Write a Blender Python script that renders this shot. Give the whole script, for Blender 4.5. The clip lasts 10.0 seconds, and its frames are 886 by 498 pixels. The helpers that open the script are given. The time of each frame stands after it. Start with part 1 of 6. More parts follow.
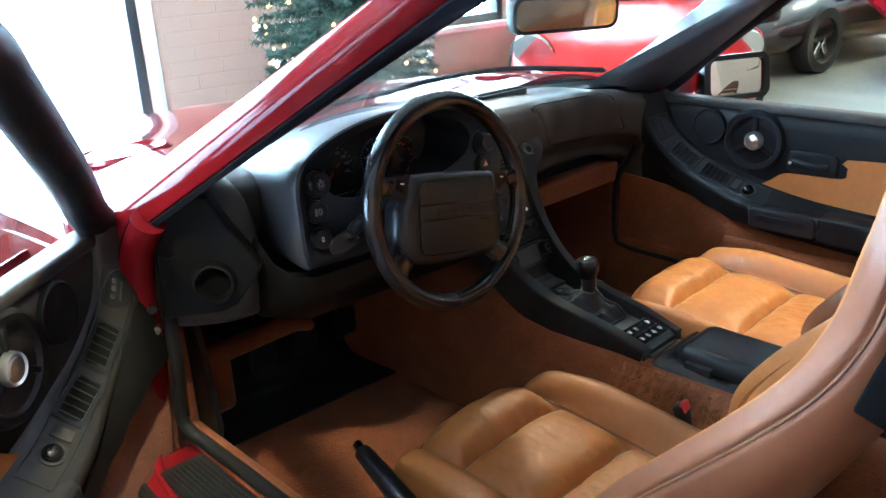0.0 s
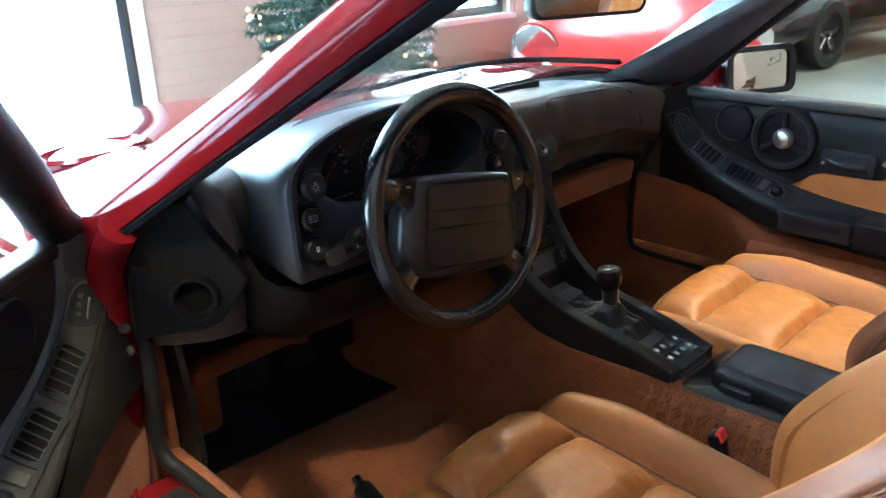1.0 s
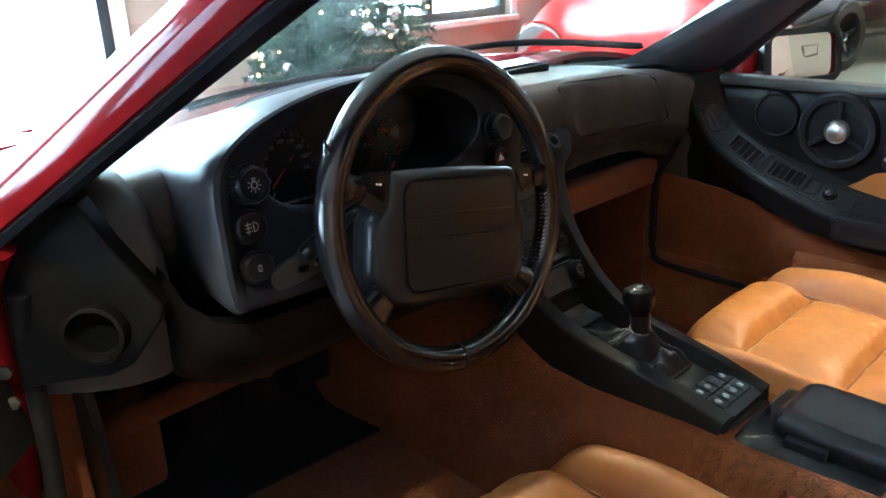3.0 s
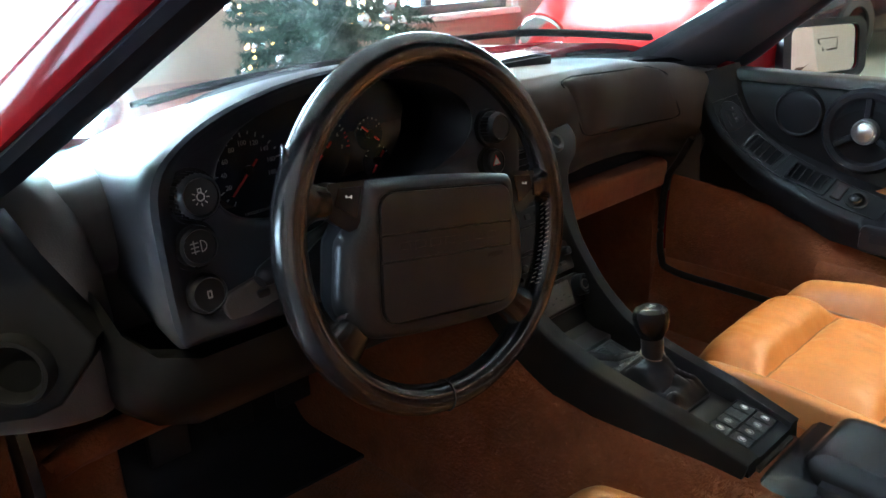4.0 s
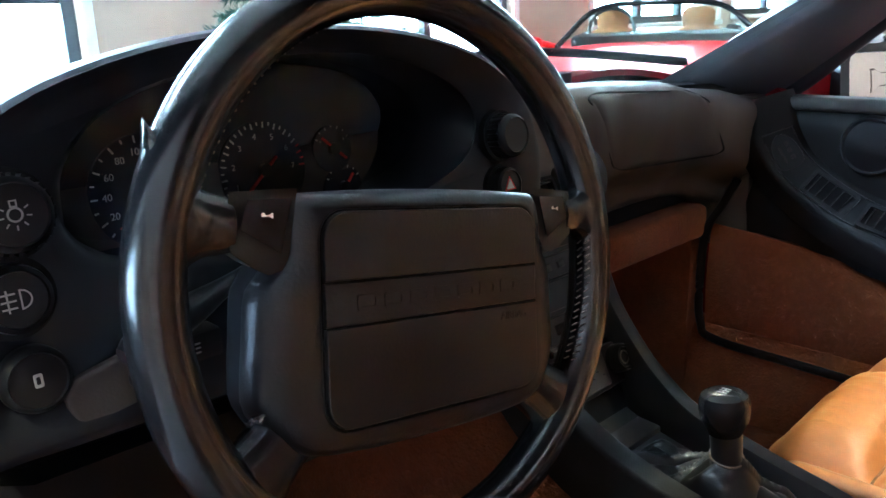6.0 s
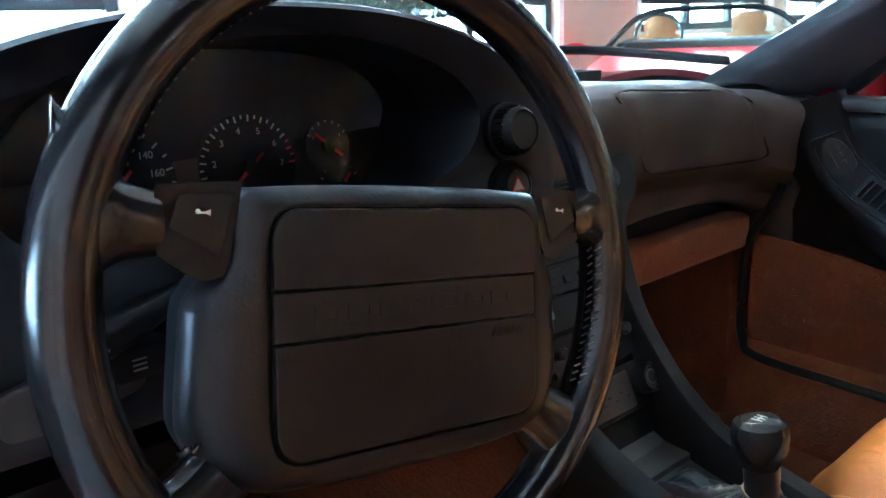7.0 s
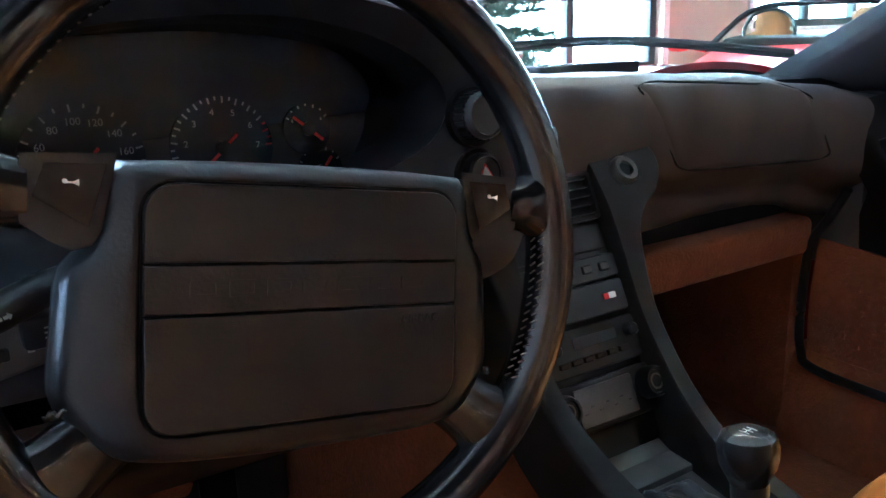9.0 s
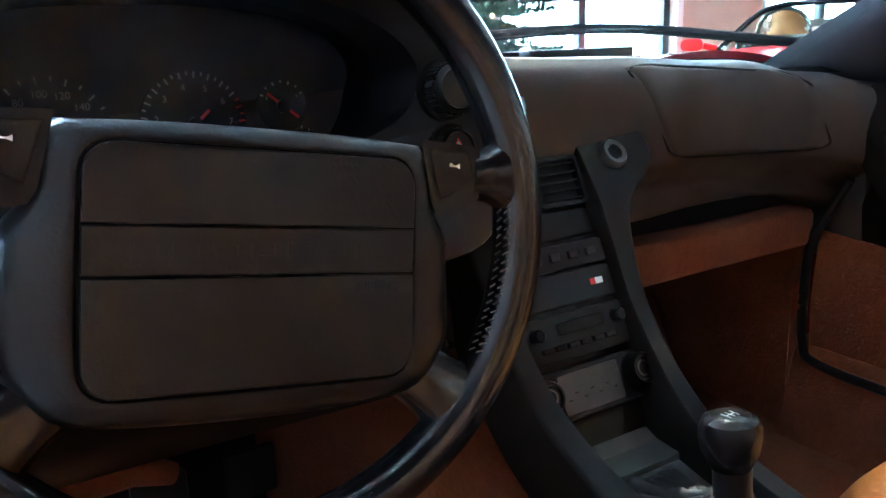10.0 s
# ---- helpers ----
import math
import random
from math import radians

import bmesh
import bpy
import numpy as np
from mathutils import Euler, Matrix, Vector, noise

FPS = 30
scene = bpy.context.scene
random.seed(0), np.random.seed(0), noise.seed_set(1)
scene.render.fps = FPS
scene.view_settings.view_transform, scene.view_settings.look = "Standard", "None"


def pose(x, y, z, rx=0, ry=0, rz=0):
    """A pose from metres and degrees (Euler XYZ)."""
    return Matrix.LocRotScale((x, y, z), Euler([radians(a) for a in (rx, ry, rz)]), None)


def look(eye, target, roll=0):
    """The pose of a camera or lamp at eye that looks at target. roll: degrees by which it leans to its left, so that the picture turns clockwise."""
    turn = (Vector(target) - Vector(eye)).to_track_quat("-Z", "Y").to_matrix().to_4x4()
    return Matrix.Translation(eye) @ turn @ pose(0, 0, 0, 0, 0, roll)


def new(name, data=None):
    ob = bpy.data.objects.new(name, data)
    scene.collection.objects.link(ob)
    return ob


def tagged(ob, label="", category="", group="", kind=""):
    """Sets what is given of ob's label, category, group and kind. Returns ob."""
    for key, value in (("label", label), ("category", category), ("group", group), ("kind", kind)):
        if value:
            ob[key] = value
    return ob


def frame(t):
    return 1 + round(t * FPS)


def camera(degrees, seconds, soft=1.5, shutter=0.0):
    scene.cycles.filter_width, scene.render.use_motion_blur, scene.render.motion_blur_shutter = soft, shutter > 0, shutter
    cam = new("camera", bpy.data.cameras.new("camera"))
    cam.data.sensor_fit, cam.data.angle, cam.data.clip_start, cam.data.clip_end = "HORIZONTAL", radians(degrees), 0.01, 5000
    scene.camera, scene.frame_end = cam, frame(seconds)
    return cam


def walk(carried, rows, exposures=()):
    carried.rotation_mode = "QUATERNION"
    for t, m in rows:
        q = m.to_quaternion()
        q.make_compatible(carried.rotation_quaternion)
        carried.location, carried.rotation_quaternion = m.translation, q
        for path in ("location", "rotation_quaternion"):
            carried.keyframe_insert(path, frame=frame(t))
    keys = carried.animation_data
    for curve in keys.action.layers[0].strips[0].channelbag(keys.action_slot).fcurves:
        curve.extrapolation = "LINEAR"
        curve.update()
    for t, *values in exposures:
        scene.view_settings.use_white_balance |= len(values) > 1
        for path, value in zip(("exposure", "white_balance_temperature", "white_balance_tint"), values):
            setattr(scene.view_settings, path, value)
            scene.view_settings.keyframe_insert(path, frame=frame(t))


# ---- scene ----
cam = camera(58.0, 10.0)
PATH = [
    (0, (-1.299, -0.711, 1.161), (-0.006, 0.642, 0.456), -2.4),
    (0.5, (-1.257, -0.638, 1.156), (0.041, 0.701, 0.433), -2.1),
    (1, (-1.207, -0.584, 1.13), (0.09, 0.759, 0.413), -2.1),
    (1.5, (-1.156, -0.523, 1.093), (0.145, 0.822, 0.387), -2.3),
    (2, (-1.111, -0.479, 1.061), (0.19, 0.87, 0.361), -2.4),
    (2.5, (-1.054, -0.439, 1.038), (0.246, 0.916, 0.35), -2.5),
    (4, (-0.885, -0.308, 1.008), (0.408, 1.044, 0.301), -2.1),
    (4.5, (-0.836, -0.263, 0.978), (0.47, 1.097, 0.311), -2.2),
    (5, (-0.778, -0.214, 0.966), (0.534, 1.164, 0.349), -2.0),
    (5.5, (-0.731, -0.164, 0.923), (0.596, 1.225, 0.366), -2.2),
    (5.7, (-0.712, -0.136, 0.91), (0.624, 1.245, 0.357), -1.9),
    (7, (-0.615, -0.09, 0.875), (0.639, 1.376, 0.349), -2.1),
    (7.5, (-0.586, -0.1, 0.873), (0.594, 1.426, 0.346), -1.9),
    (8, (-0.557, -0.117, 0.871), (0.563, 1.454, 0.344), -1.8),
    (8.5, (-0.535, -0.137, 0.867), (0.542, 1.464, 0.341), -1.9),
    (9, (-0.52, -0.15, 0.861), (0.524, 1.473, 0.336), -1.9),
    (9.5, (-0.502, -0.156, 0.848), (0.519, 1.482, 0.325), -1.7),
    (10, (-0.489, -0.162, 0.837), (0.524, 1.483, 0.321), -2.0),
]
EXPOSURES = [(0.0, 1.1, 5000, 12), (4.0, 1.1, 5250, 12), (5.5, 1.25, 5000, 12), (7.5, 1.5, 4700, 12), (10.0, 1.5, 4700, 12)]
walk(cam, [(t, look(eye, target, roll)) for t, eye, target, roll in PATH], exposures=EXPOSURES)

LAMP_POWER = 76

# ---- world, daylight and lamps ----
world = bpy.data.worlds.new("world")
scene.world = world
world.use_nodes = True
wn = world.node_tree.nodes
sky = wn.new("ShaderNodeTexSky")
sky.sky_type, sky.sun_disc = "NISHITA", False
sky.sun_elevation, sky.sun_rotation = radians(38), radians(-20)
wn["Background"].inputs[1].default_value = 0.12
world.node_tree.links.new(sky.outputs[0], wn["Background"].inputs[0])


def lamp(name, kind, energy, colour, m, size=0.5, size_y=None, spot=60):
    data = bpy.data.lights.new(name, kind)
    data.energy, data.color = energy, colour
    if kind == "AREA":
        data.shape, data.size, data.size_y = "RECTANGLE", size, size_y or size
    if kind == "SPOT":
        data.spot_size, data.spot_blend, data.shadow_soft_size = radians(spot), 0.6, size
    ob = new(name, data)
    ob.matrix_world = m
    return ob


# ---- mesh tools ----
def mesh_from(bm, name, smooth=40):
    bmesh.ops.recalc_face_normals(bm, faces=bm.faces)
    me = bpy.data.meshes.new(name)
    bm.to_mesh(me)
    bm.free()
    if smooth:
        me.shade_smooth()
        me.set_sharp_from_angle(angle=radians(smooth))
    return me


def part(name, bm, material, parent=None, label="", smooth=40):
    """One mesh object, under a thing or a part."""
    me = mesh_from(bm, name, smooth)
    me.materials.append(material)
    ob = new(name, me)
    if parent is not None:
        ob.parent = parent
    if label:
        tagged(ob, label)
    return ob


def thing(name, label, category, m=None, group="", kind=""):
    ob = new(name)
    ob.empty_display_size = 0.05
    if m is not None:
        ob.matrix_world = m
    return tagged(ob, label, category, group, kind)


def structure(name, bm, material, label, category, smooth=40):
    return tagged(part(name, bm, material, None, "", smooth), label, category, kind="structure")


def box(x0, x1, y0, y1, z0, z1, bevel=0.0, seg=2, m=None):
    bm = bmesh.new()
    bmesh.ops.create_cube(bm, size=1)
    for v in bm.verts:
        v.co = Vector((x0 if v.co.x < 0 else x1, y0 if v.co.y < 0 else y1, z0 if v.co.z < 0 else z1))
    if bevel:
        bmesh.ops.bevel(bm, geom=list(bm.edges), offset=bevel, segments=seg, profile=0.5, affect="EDGES")
    if m is not None:
        bmesh.ops.transform(bm, matrix=m, verts=bm.verts)
    return bm


def join(*bms):
    out = bms[0]
    for b in bms[1:]:
        me = bpy.data.meshes.new("tmp")
        b.to_mesh(me)
        b.free()
        out.from_mesh(me)
        bpy.data.meshes.remove(me)
    return out


def loft(rings, closed=True, cap=True, m=None):
    """A skin over rings of equal count."""
    bm = bmesh.new()
    vs = [[bm.verts.new(p) for p in r] for r in rings]
    n = len(rings[0])
    for a, b in zip(vs, vs[1:]):
        for i in range(n if closed else n - 1):
            j = (i + 1) % n
            bm.faces.new((a[i], a[j], b[j], b[i]))
    if cap and closed:
        bm.faces.new(vs[0][::-1])
        bm.faces.new(vs[-1])
    if m is not None:
        bmesh.ops.transform(bm, matrix=m, verts=bm.verts)
    return bm


def catmull(pts, n=8, closed=False):
    """A smooth line through points."""
    p = [Vector(q) for q in pts]
    out = []
    k = len(p)
    for i in range(k if closed else k - 1):
        a, b, c, d = (p[(i + o) % k] if closed else p[min(max(i + o, 0), k - 1)] for o in (-1, 0, 1, 2))
        for s in range(n):
            t = s / n
            out.append(0.5 * (2 * b + (c - a) * t + (2 * a - 5 * b + 4 * c - d) * t * t + (3 * b - a - 3 * c + d) * t ** 3))
    if not closed:
        out.append(p[-1])
    return out


def tube(pts, radius, seg=12, closed=False, flat=1.0, up=(0, 0, 1), m=None):
    """A tube along points. radius: a number, or one for each point. flat squashes it along up."""
    pts = [Vector(p) for p in pts]
    k = len(pts)
    rings = []
    for i, p in enumerate(pts):
        d = (pts[(i + 1) % k] - pts[i - 1]) if closed else (pts[min(i + 1, k - 1)] - pts[max(i - 1, 0)])
        d.normalize()
        s = d.cross(Vector(up))
        if s.length < 1e-4:
            s = d.cross(Vector((1, 0, 0)))
        s.normalize()
        w = s.cross(d)
        r = radius[i] if isinstance(radius, (list, tuple)) else radius
        rings.append([p + r * (math.cos(a) * s + flat * math.sin(a) * w) for a in (2 * math.pi * j / seg for j in range(seg))])
    if closed:
        rings.append(rings[0])
        bm = loft(rings, cap=False, m=m)
        bmesh.ops.remove_doubles(bm, verts=bm.verts, dist=1e-6)
        return bm
    return loft(rings, m=m)


def lathe(profile, seg=32, m=None, cap=True):
    """A turned body: (radius, height) pairs about z."""
    rings = [[Vector((max(r, 1e-5) * math.cos(2 * math.pi * j / seg), max(r, 1e-5) * math.sin(2 * math.pi * j / seg), h)) for j in range(seg)] for r, h in profile]
    return loft(rings, cap=cap, m=m)


def rrect(w, h, r, n=6, cx=0.0, cy=0.0):
    out = []
    for sx, sy, a0 in ((1, 1, 0), (-1, 1, 90), (-1, -1, 180), (1, -1, 270)):
        for i in range(n + 1):
            a = radians(a0 + 90 * i / n)
            out.append((cx + sx * (w / 2 - r) + r * math.cos(a), cy + sy * (h / 2 - r) + r * math.sin(a)))
    return out


def inset(outline, d):
    """An outline drawn in by d (counter-clockwise outlines)."""
    n = len(outline)
    out = []
    for i in range(n):
        a, b, c = Vector(outline[i - 1]), Vector(outline[i]), Vector(outline[(i + 1) % n])
        e, f = (b - a), (c - b)
        if e.length < 1e-7 or f.length < 1e-7:
            out.append(tuple(b))
            continue
        e.normalize()
        f.normalize()
        n1, n2 = Vector((-e.y, e.x)), Vector((-f.y, f.x))
        k = n1 + n2
        k = k / max(0.6, k.length_squared / 2)
        out.append((b.x + d * k.x, b.y + d * k.y))
    return out


def slab(outline, z0, z1, bevel=0.0, seg=3, m=None):
    """A plate with rounded upper edges: an outline in xy, from z0 up to z1."""
    rings = [[Vector((x, y, z0)) for x, y in outline]]
    if bevel:
        for i in range(seg + 1):
            a = radians(90 * i / seg)
            o = inset(outline, bevel * (1 - math.cos(a)))
            rings.append([Vector((x, y, z1 - bevel + bevel * math.sin(a))) for x, y in o])
        rings.append([Vector((x, y, z1)) for x, y in inset(outline, bevel * 1.25)])
    else:
        rings.append([Vector((x, y, z1)) for x, y in outline])
    return loft(rings, m=m)


def frame_ring(outer, inner, z0, z1, m=None):
    """A flat ring between two outlines of equal count, from z0 to z1."""
    rings = [[Vector((x, y, z)) for x, y in o] for o, z in ((outer, z0), (outer, z1), (inner, z1), (inner, z0), (outer, z0))]
    bm = loft(rings, cap=False, m=m)
    bmesh.ops.remove_doubles(bm, verts=bm.verts, dist=1e-6)
    return bm


def sheet(f, nu, nv, thick=0.0, m=None):
    """A surface f(u, v), u and v from 0 to 1, with thickness along its normal (below the face)."""
    bm = bmesh.new()
    g = [[Vector(f(i / nu, j / nv)) for j in range(nv + 1)] for i in range(nu + 1)]
    top = [[bm.verts.new(p) for p in r] for r in g]
    for i in range(nu):
        for j in range(nv):
            bm.faces.new((top[i][j], top[i + 1][j], top[i + 1][j + 1], top[i][j + 1]))
    if thick:
        low = []
        for i in range(nu + 1):
            row = []
            for j in range(nv + 1):
                du = g[min(i + 1, nu)][j] - g[max(i - 1, 0)][j]
                dv = g[i][min(j + 1, nv)] - g[i][max(j - 1, 0)]
                n = du.cross(dv)
                n = n.normalized() if n.length > 1e-9 else Vector((0, 0, 1))
                row.append(bm.verts.new(g[i][j] - thick * n))
            low.append(row)
        for i in range(nu):
            for j in range(nv):
                bm.faces.new((low[i][j], low[i][j + 1], low[i + 1][j + 1], low[i + 1][j]))
        for i in range(nu):
            bm.faces.new((top[i][0], low[i][0], low[i + 1][0], top[i + 1][0]))
            bm.faces.new((top[i][nv], top[i + 1][nv], low[i + 1][nv], low[i][nv]))
        for j in range(nv):
            bm.faces.new((top[0][j], top[0][j + 1], low[0][j + 1], low[0][j]))
            bm.faces.new((top[nu][j], low[nu][j], low[nu][j + 1], top[nu][j + 1]))
    if m is not None:
        bmesh.ops.transform(bm, matrix=m, verts=bm.verts)
    return bm


def moved(bm, m):
    bmesh.ops.transform(bm, matrix=m, verts=bm.verts)
    return bm


def text_mesh(body, size, m, material, name, parent, extrude=0.0003):
    cu = bpy.data.curves.new("txt", "FONT")
    cu.body, cu.size, cu.extrude = body, size, extrude
    cu.align_x, cu.align_y = "CENTER", "CENTER"
    ob = bpy.data.objects.new("txt", cu)
    scene.collection.objects.link(ob)
    me = bpy.data.meshes.new_from_object(ob.evaluated_get(bpy.context.evaluated_depsgraph_get()))
    bpy.data.objects.remove(ob)
    bpy.data.curves.remove(cu)
    me.transform(m)
    me.materials.clear()
    me.materials.append(material)
    me.name = name
    out = new(name, me)
    out.parent = parent
    return out


def step(a, b, x):
    t = min(1, max(0, (x - a) / (b - a)))
    return t * t * (3 - 2 * t)


def lerp_curve(keys, x):
    """Smooth value at x between (x, value) keys."""
    if x <= keys[0][0]:
        return keys[0][1]
    for (a, p), (b, q) in zip(keys, keys[1:]):
        if x <= b:
            t = (x - a) / (b - a)
            t = t * t * (3 - 2 * t)
            return p + (q - p) * t
    return keys[-1][1]


# ---- materials ----
def material(name, colour, rough=0.5, metal=0.0, grain=None, bump=0.0, vary=0.0, vary_scale=6.0, rough_vary=0.0, coat=0.0, sheen=0.0, spec=0.5, voronoi=None, coat_rough=0.05, dust=0.0, depth=None, wrinkle=None):
    """A surface: base colour with stains (vary), fine grain (scale, bump) and worn gloss."""
    mat = bpy.data.materials.new(name)
    mat.use_nodes = True
    nt = mat.node_tree
    b = nt.nodes["Principled BSDF"]
    b.inputs["Base Color"].default_value = (*colour, 1)
    b.inputs["Roughness"].default_value = rough
    b.inputs["Metallic"].default_value = metal
    b.inputs["Coat Weight"].default_value = coat
    b.inputs["Coat Roughness"].default_value = coat_rough
    b.inputs["Sheen Weight"].default_value = sheen
    b.inputs["Specular IOR Level"].default_value = spec
    co = nt.nodes.new("ShaderNodeTexCoord")

    def noise_tex(scale, detail=4.0, rough_=0.55):
        n = nt.nodes.new("ShaderNodeTexNoise")
        n.inputs["Scale"].default_value, n.inputs["Detail"].default_value, n.inputs["Roughness"].default_value = scale, detail, rough_
        nt.links.new(co.outputs["Object"], n.inputs["Vector"])
        return n
    if vary or dust:
        big = noise_tex(vary_scale)
        fine = noise_tex(vary_scale * 9, 3)
        add = nt.nodes.new("ShaderNodeMath")
        add.operation = "MULTIPLY_ADD"
        nt.links.new(fine.outputs["Fac"], add.inputs[0])
        add.inputs[1].default_value = 0.45
        nt.links.new(big.outputs["Fac"], add.inputs[2])
        ramp = nt.nodes.new("ShaderNodeMapRange")
        ramp.inputs["From Min"].default_value, ramp.inputs["From Max"].default_value = 0.5, 0.95
        nt.links.new(add.outputs[0], ramp.inputs["Value"])
        mix = nt.nodes.new("ShaderNodeMix")
        mix.data_type = "RGBA"
        nt.links.new(ramp.outputs[0], mix.inputs["Factor"])
        mix.inputs["A"].default_value = (*[c * (1 - vary) for c in colour], 1)
        mix.inputs["B"].default_value = (*[min(1, c * (1 + vary) + dust) for c in colour], 1)
        nt.links.new(mix.outputs["Result"], b.inputs["Base Color"])
    if rough_vary:
        rn = noise_tex(vary_scale * 1.7, 5)
        rr = nt.nodes.new("ShaderNodeMapRange")
        rr.inputs["From Min"].default_value, rr.inputs["From Max"].default_value = 0.3, 0.7
        rr.inputs["To Min"].default_value, rr.inputs["To Max"].default_value = max(0.02, rough - rough_vary), min(1, rough + rough_vary)
        nt.links.new(rn.outputs["Fac"], rr.inputs["Value"])
        nt.links.new(rr.outputs[0], b.inputs["Roughness"])
    if bump:
        if voronoi:
            g = nt.nodes.new("ShaderNodeTexVoronoi")
            g.feature = "SMOOTH_F1"
            g.inputs["Scale"].default_value = voronoi
            nt.links.new(co.outputs["Object"], g.inputs["Vector"])
            out = g.outputs["Distance"]
        else:
            out = noise_tex(grain, 3).outputs["Fac"]
        bp = nt.nodes.new("ShaderNodeBump")
        bp.inputs["Strength"].default_value, bp.inputs["Distance"].default_value = bump, depth or (0.0003 if voronoi else 0.0006)
        if wrinkle:
            wr = nt.nodes.new("ShaderNodeBump")
            wr.inputs["Strength"].default_value, wr.inputs["Distance"].default_value = wrinkle[1], 0.003
            nt.links.new(noise_tex(wrinkle[0], 4, 0.6).outputs["Fac"], wr.inputs["Height"])
            nt.links.new(wr.outputs[0], bp.inputs["Normal"])
        nt.links.new(out, bp.inputs["Height"])
        nt.links.new(bp.outputs[0], b.inputs["Normal"])
    return mat


def emitter(name, colour, strength):
    mat = bpy.data.materials.new(name)
    mat.use_nodes = True
    b = mat.node_tree.nodes["Principled BSDF"]
    b.inputs["Base Color"].default_value = (*colour, 1)
    b.inputs["Emission Color"].default_value = (*colour, 1)
    b.inputs["Emission Strength"].default_value = strength
    return mat


def glass(name, tint=(1, 1, 1), rough=0.0, base=0.035, edge=0.5):
    """Thin clear pane: mostly passes light, with a mirror gloss by Fresnel."""
    mat = bpy.data.materials.new(name)
    mat.use_nodes = True
    nt = mat.node_tree
    nt.nodes.clear()
    out, mix, tr, gl, fr = (nt.nodes.new(k) for k in ("ShaderNodeOutputMaterial", "ShaderNodeMixShader", "ShaderNodeBsdfTransparent", "ShaderNodeBsdfGlossy", "ShaderNodeLayerWeight"))
    pw, sc = nt.nodes.new("ShaderNodeMath"), nt.nodes.new("ShaderNodeMath")
    pw.operation, sc.operation = "POWER", "MULTIPLY_ADD"
    pw.inputs[1].default_value, sc.inputs[1].default_value, sc.inputs[2].default_value = 4.0, edge, base
    tr.inputs[0].default_value = (*tint, 1)
    gl.inputs["Roughness"].default_value = rough
    nt.links.new(fr.outputs["Facing"], pw.inputs[0])
    nt.links.new(pw.outputs[0], sc.inputs[0])
    nt.links.new(sc.outputs[0], mix.inputs[0])
    nt.links.new(tr.outputs[0], mix.inputs[1])
    nt.links.new(gl.outputs[0], mix.inputs[2])
    nt.links.new(mix.outputs[0], out.inputs[0])
    return mat


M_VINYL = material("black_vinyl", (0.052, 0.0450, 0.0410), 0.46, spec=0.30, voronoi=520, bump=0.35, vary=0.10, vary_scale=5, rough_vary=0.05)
M_LEATHER_BLACK = material("black_leather", (0.0085, 0.0080, 0.0085), 0.34, grain=420, bump=0.36, vary=0.12, vary_scale=9, spec=0.34)
M_RIM = material("worn_rim_leather", (0.0085, 0.0082, 0.0088), 0.20, grain=1100, bump=0.08, vary=0.08, vary_scale=14, spec=0.6)
M_PIANO = material("gloss_black_plastic", (0.007, 0.007, 0.008), 0.26, spec=0.3, vary=0.08)
M_STALK = material("worn_stalk_plastic", (0.10, 0.085, 0.070), 0.30, spec=0.5, grain=500, bump=0.15, vary=0.2)
M_STITCH = material("pale_thread", (0.15, 0.12, 0.095), 0.7)
M_BADGE = material("satin_silver", (0.60, 0.59, 0.57), 0.30, metal=1.0)
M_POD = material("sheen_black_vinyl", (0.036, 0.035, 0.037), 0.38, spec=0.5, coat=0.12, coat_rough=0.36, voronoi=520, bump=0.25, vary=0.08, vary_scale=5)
# shaded copy of the pillar vinyl, darkened and dulled for the driver side
M_PILLAR_SHADED = material("shaded_pillar_vinyl", (0.014, 0.015, 0.020), 0.9, spec=0.03, grain=600, bump=0.2, vary=0.15)
M_PANEL = material("dark_panel_plastic", (0.011, 0.0108, 0.0115), 0.5, spec=0.20, grain=700, bump=0.12, vary=0.15)
M_SHOWRED = material("bright_red_paint", (0.58, 0.018, 0.016), 0.30, spec=0.12, coat=0.04, vary=0.04, vary_scale=2)
# one black vinyl in two tones: a shaded copy, then a lit copy
M_SHADED_VINYL = material("shaded_vinyl", (0.0058, 0.0054, 0.0054), 0.42, spec=0.13, voronoi=520, bump=0.25, vary=0.10, vary_scale=5, rough_vary=0.04)
M_LIT_TRIM = material("lit_door_vinyl", (0.0145, 0.0130, 0.0122), 0.38, spec=0.30, voronoi=520, bump=0.3, vary=0.10, vary_scale=5, rough_vary=0.05)
M_SYMBOL = material("bright_white_print", (0.75, 0.75, 0.72), 0.5)
M_PLASTIC = material("black_plastic", (0.010, 0.010, 0.011), 0.32, spec=0.22, grain=900, bump=0.10, vary=0.10, rough_vary=0.03)
# near-black: painted shade of shallow openings; also the lid gap and belt guide
M_SHADE_BLACK = material("shade_and_plastic_black", (0.003, 0.003, 0.003), 0.9, spec=0.05)
M_ARMREST = material("armrest_leather", (0.010, 0.0095, 0.0095), 0.27, grain=420, bump=0.3, vary=0.15, vary_scale=12, spec=0.2)
M_MATT = material("matt_black", (0.006, 0.006, 0.007), 0.6, spec=0.15, grain=700, bump=0.1, vary=0.2)
M_RUBBER = material("black_rubber", (0.009, 0.009, 0.010), 0.55, spec=0.2, grain=300, bump=0.1, vary=0.2, rough_vary=0.1)
M_GREY = material("grey_plastic", (0.026, 0.024, 0.022), 0.5, spec=0.2, grain=700, bump=0.15, vary=0.2)
M_TAN = material("tan_leather", (0.280, 0.102, 0.0215), 0.48, spec=0.28, wrinkle=(26, 0.45), voronoi=420, bump=0.28, vary=0.12, vary_scale=7, rough_vary=0.10)
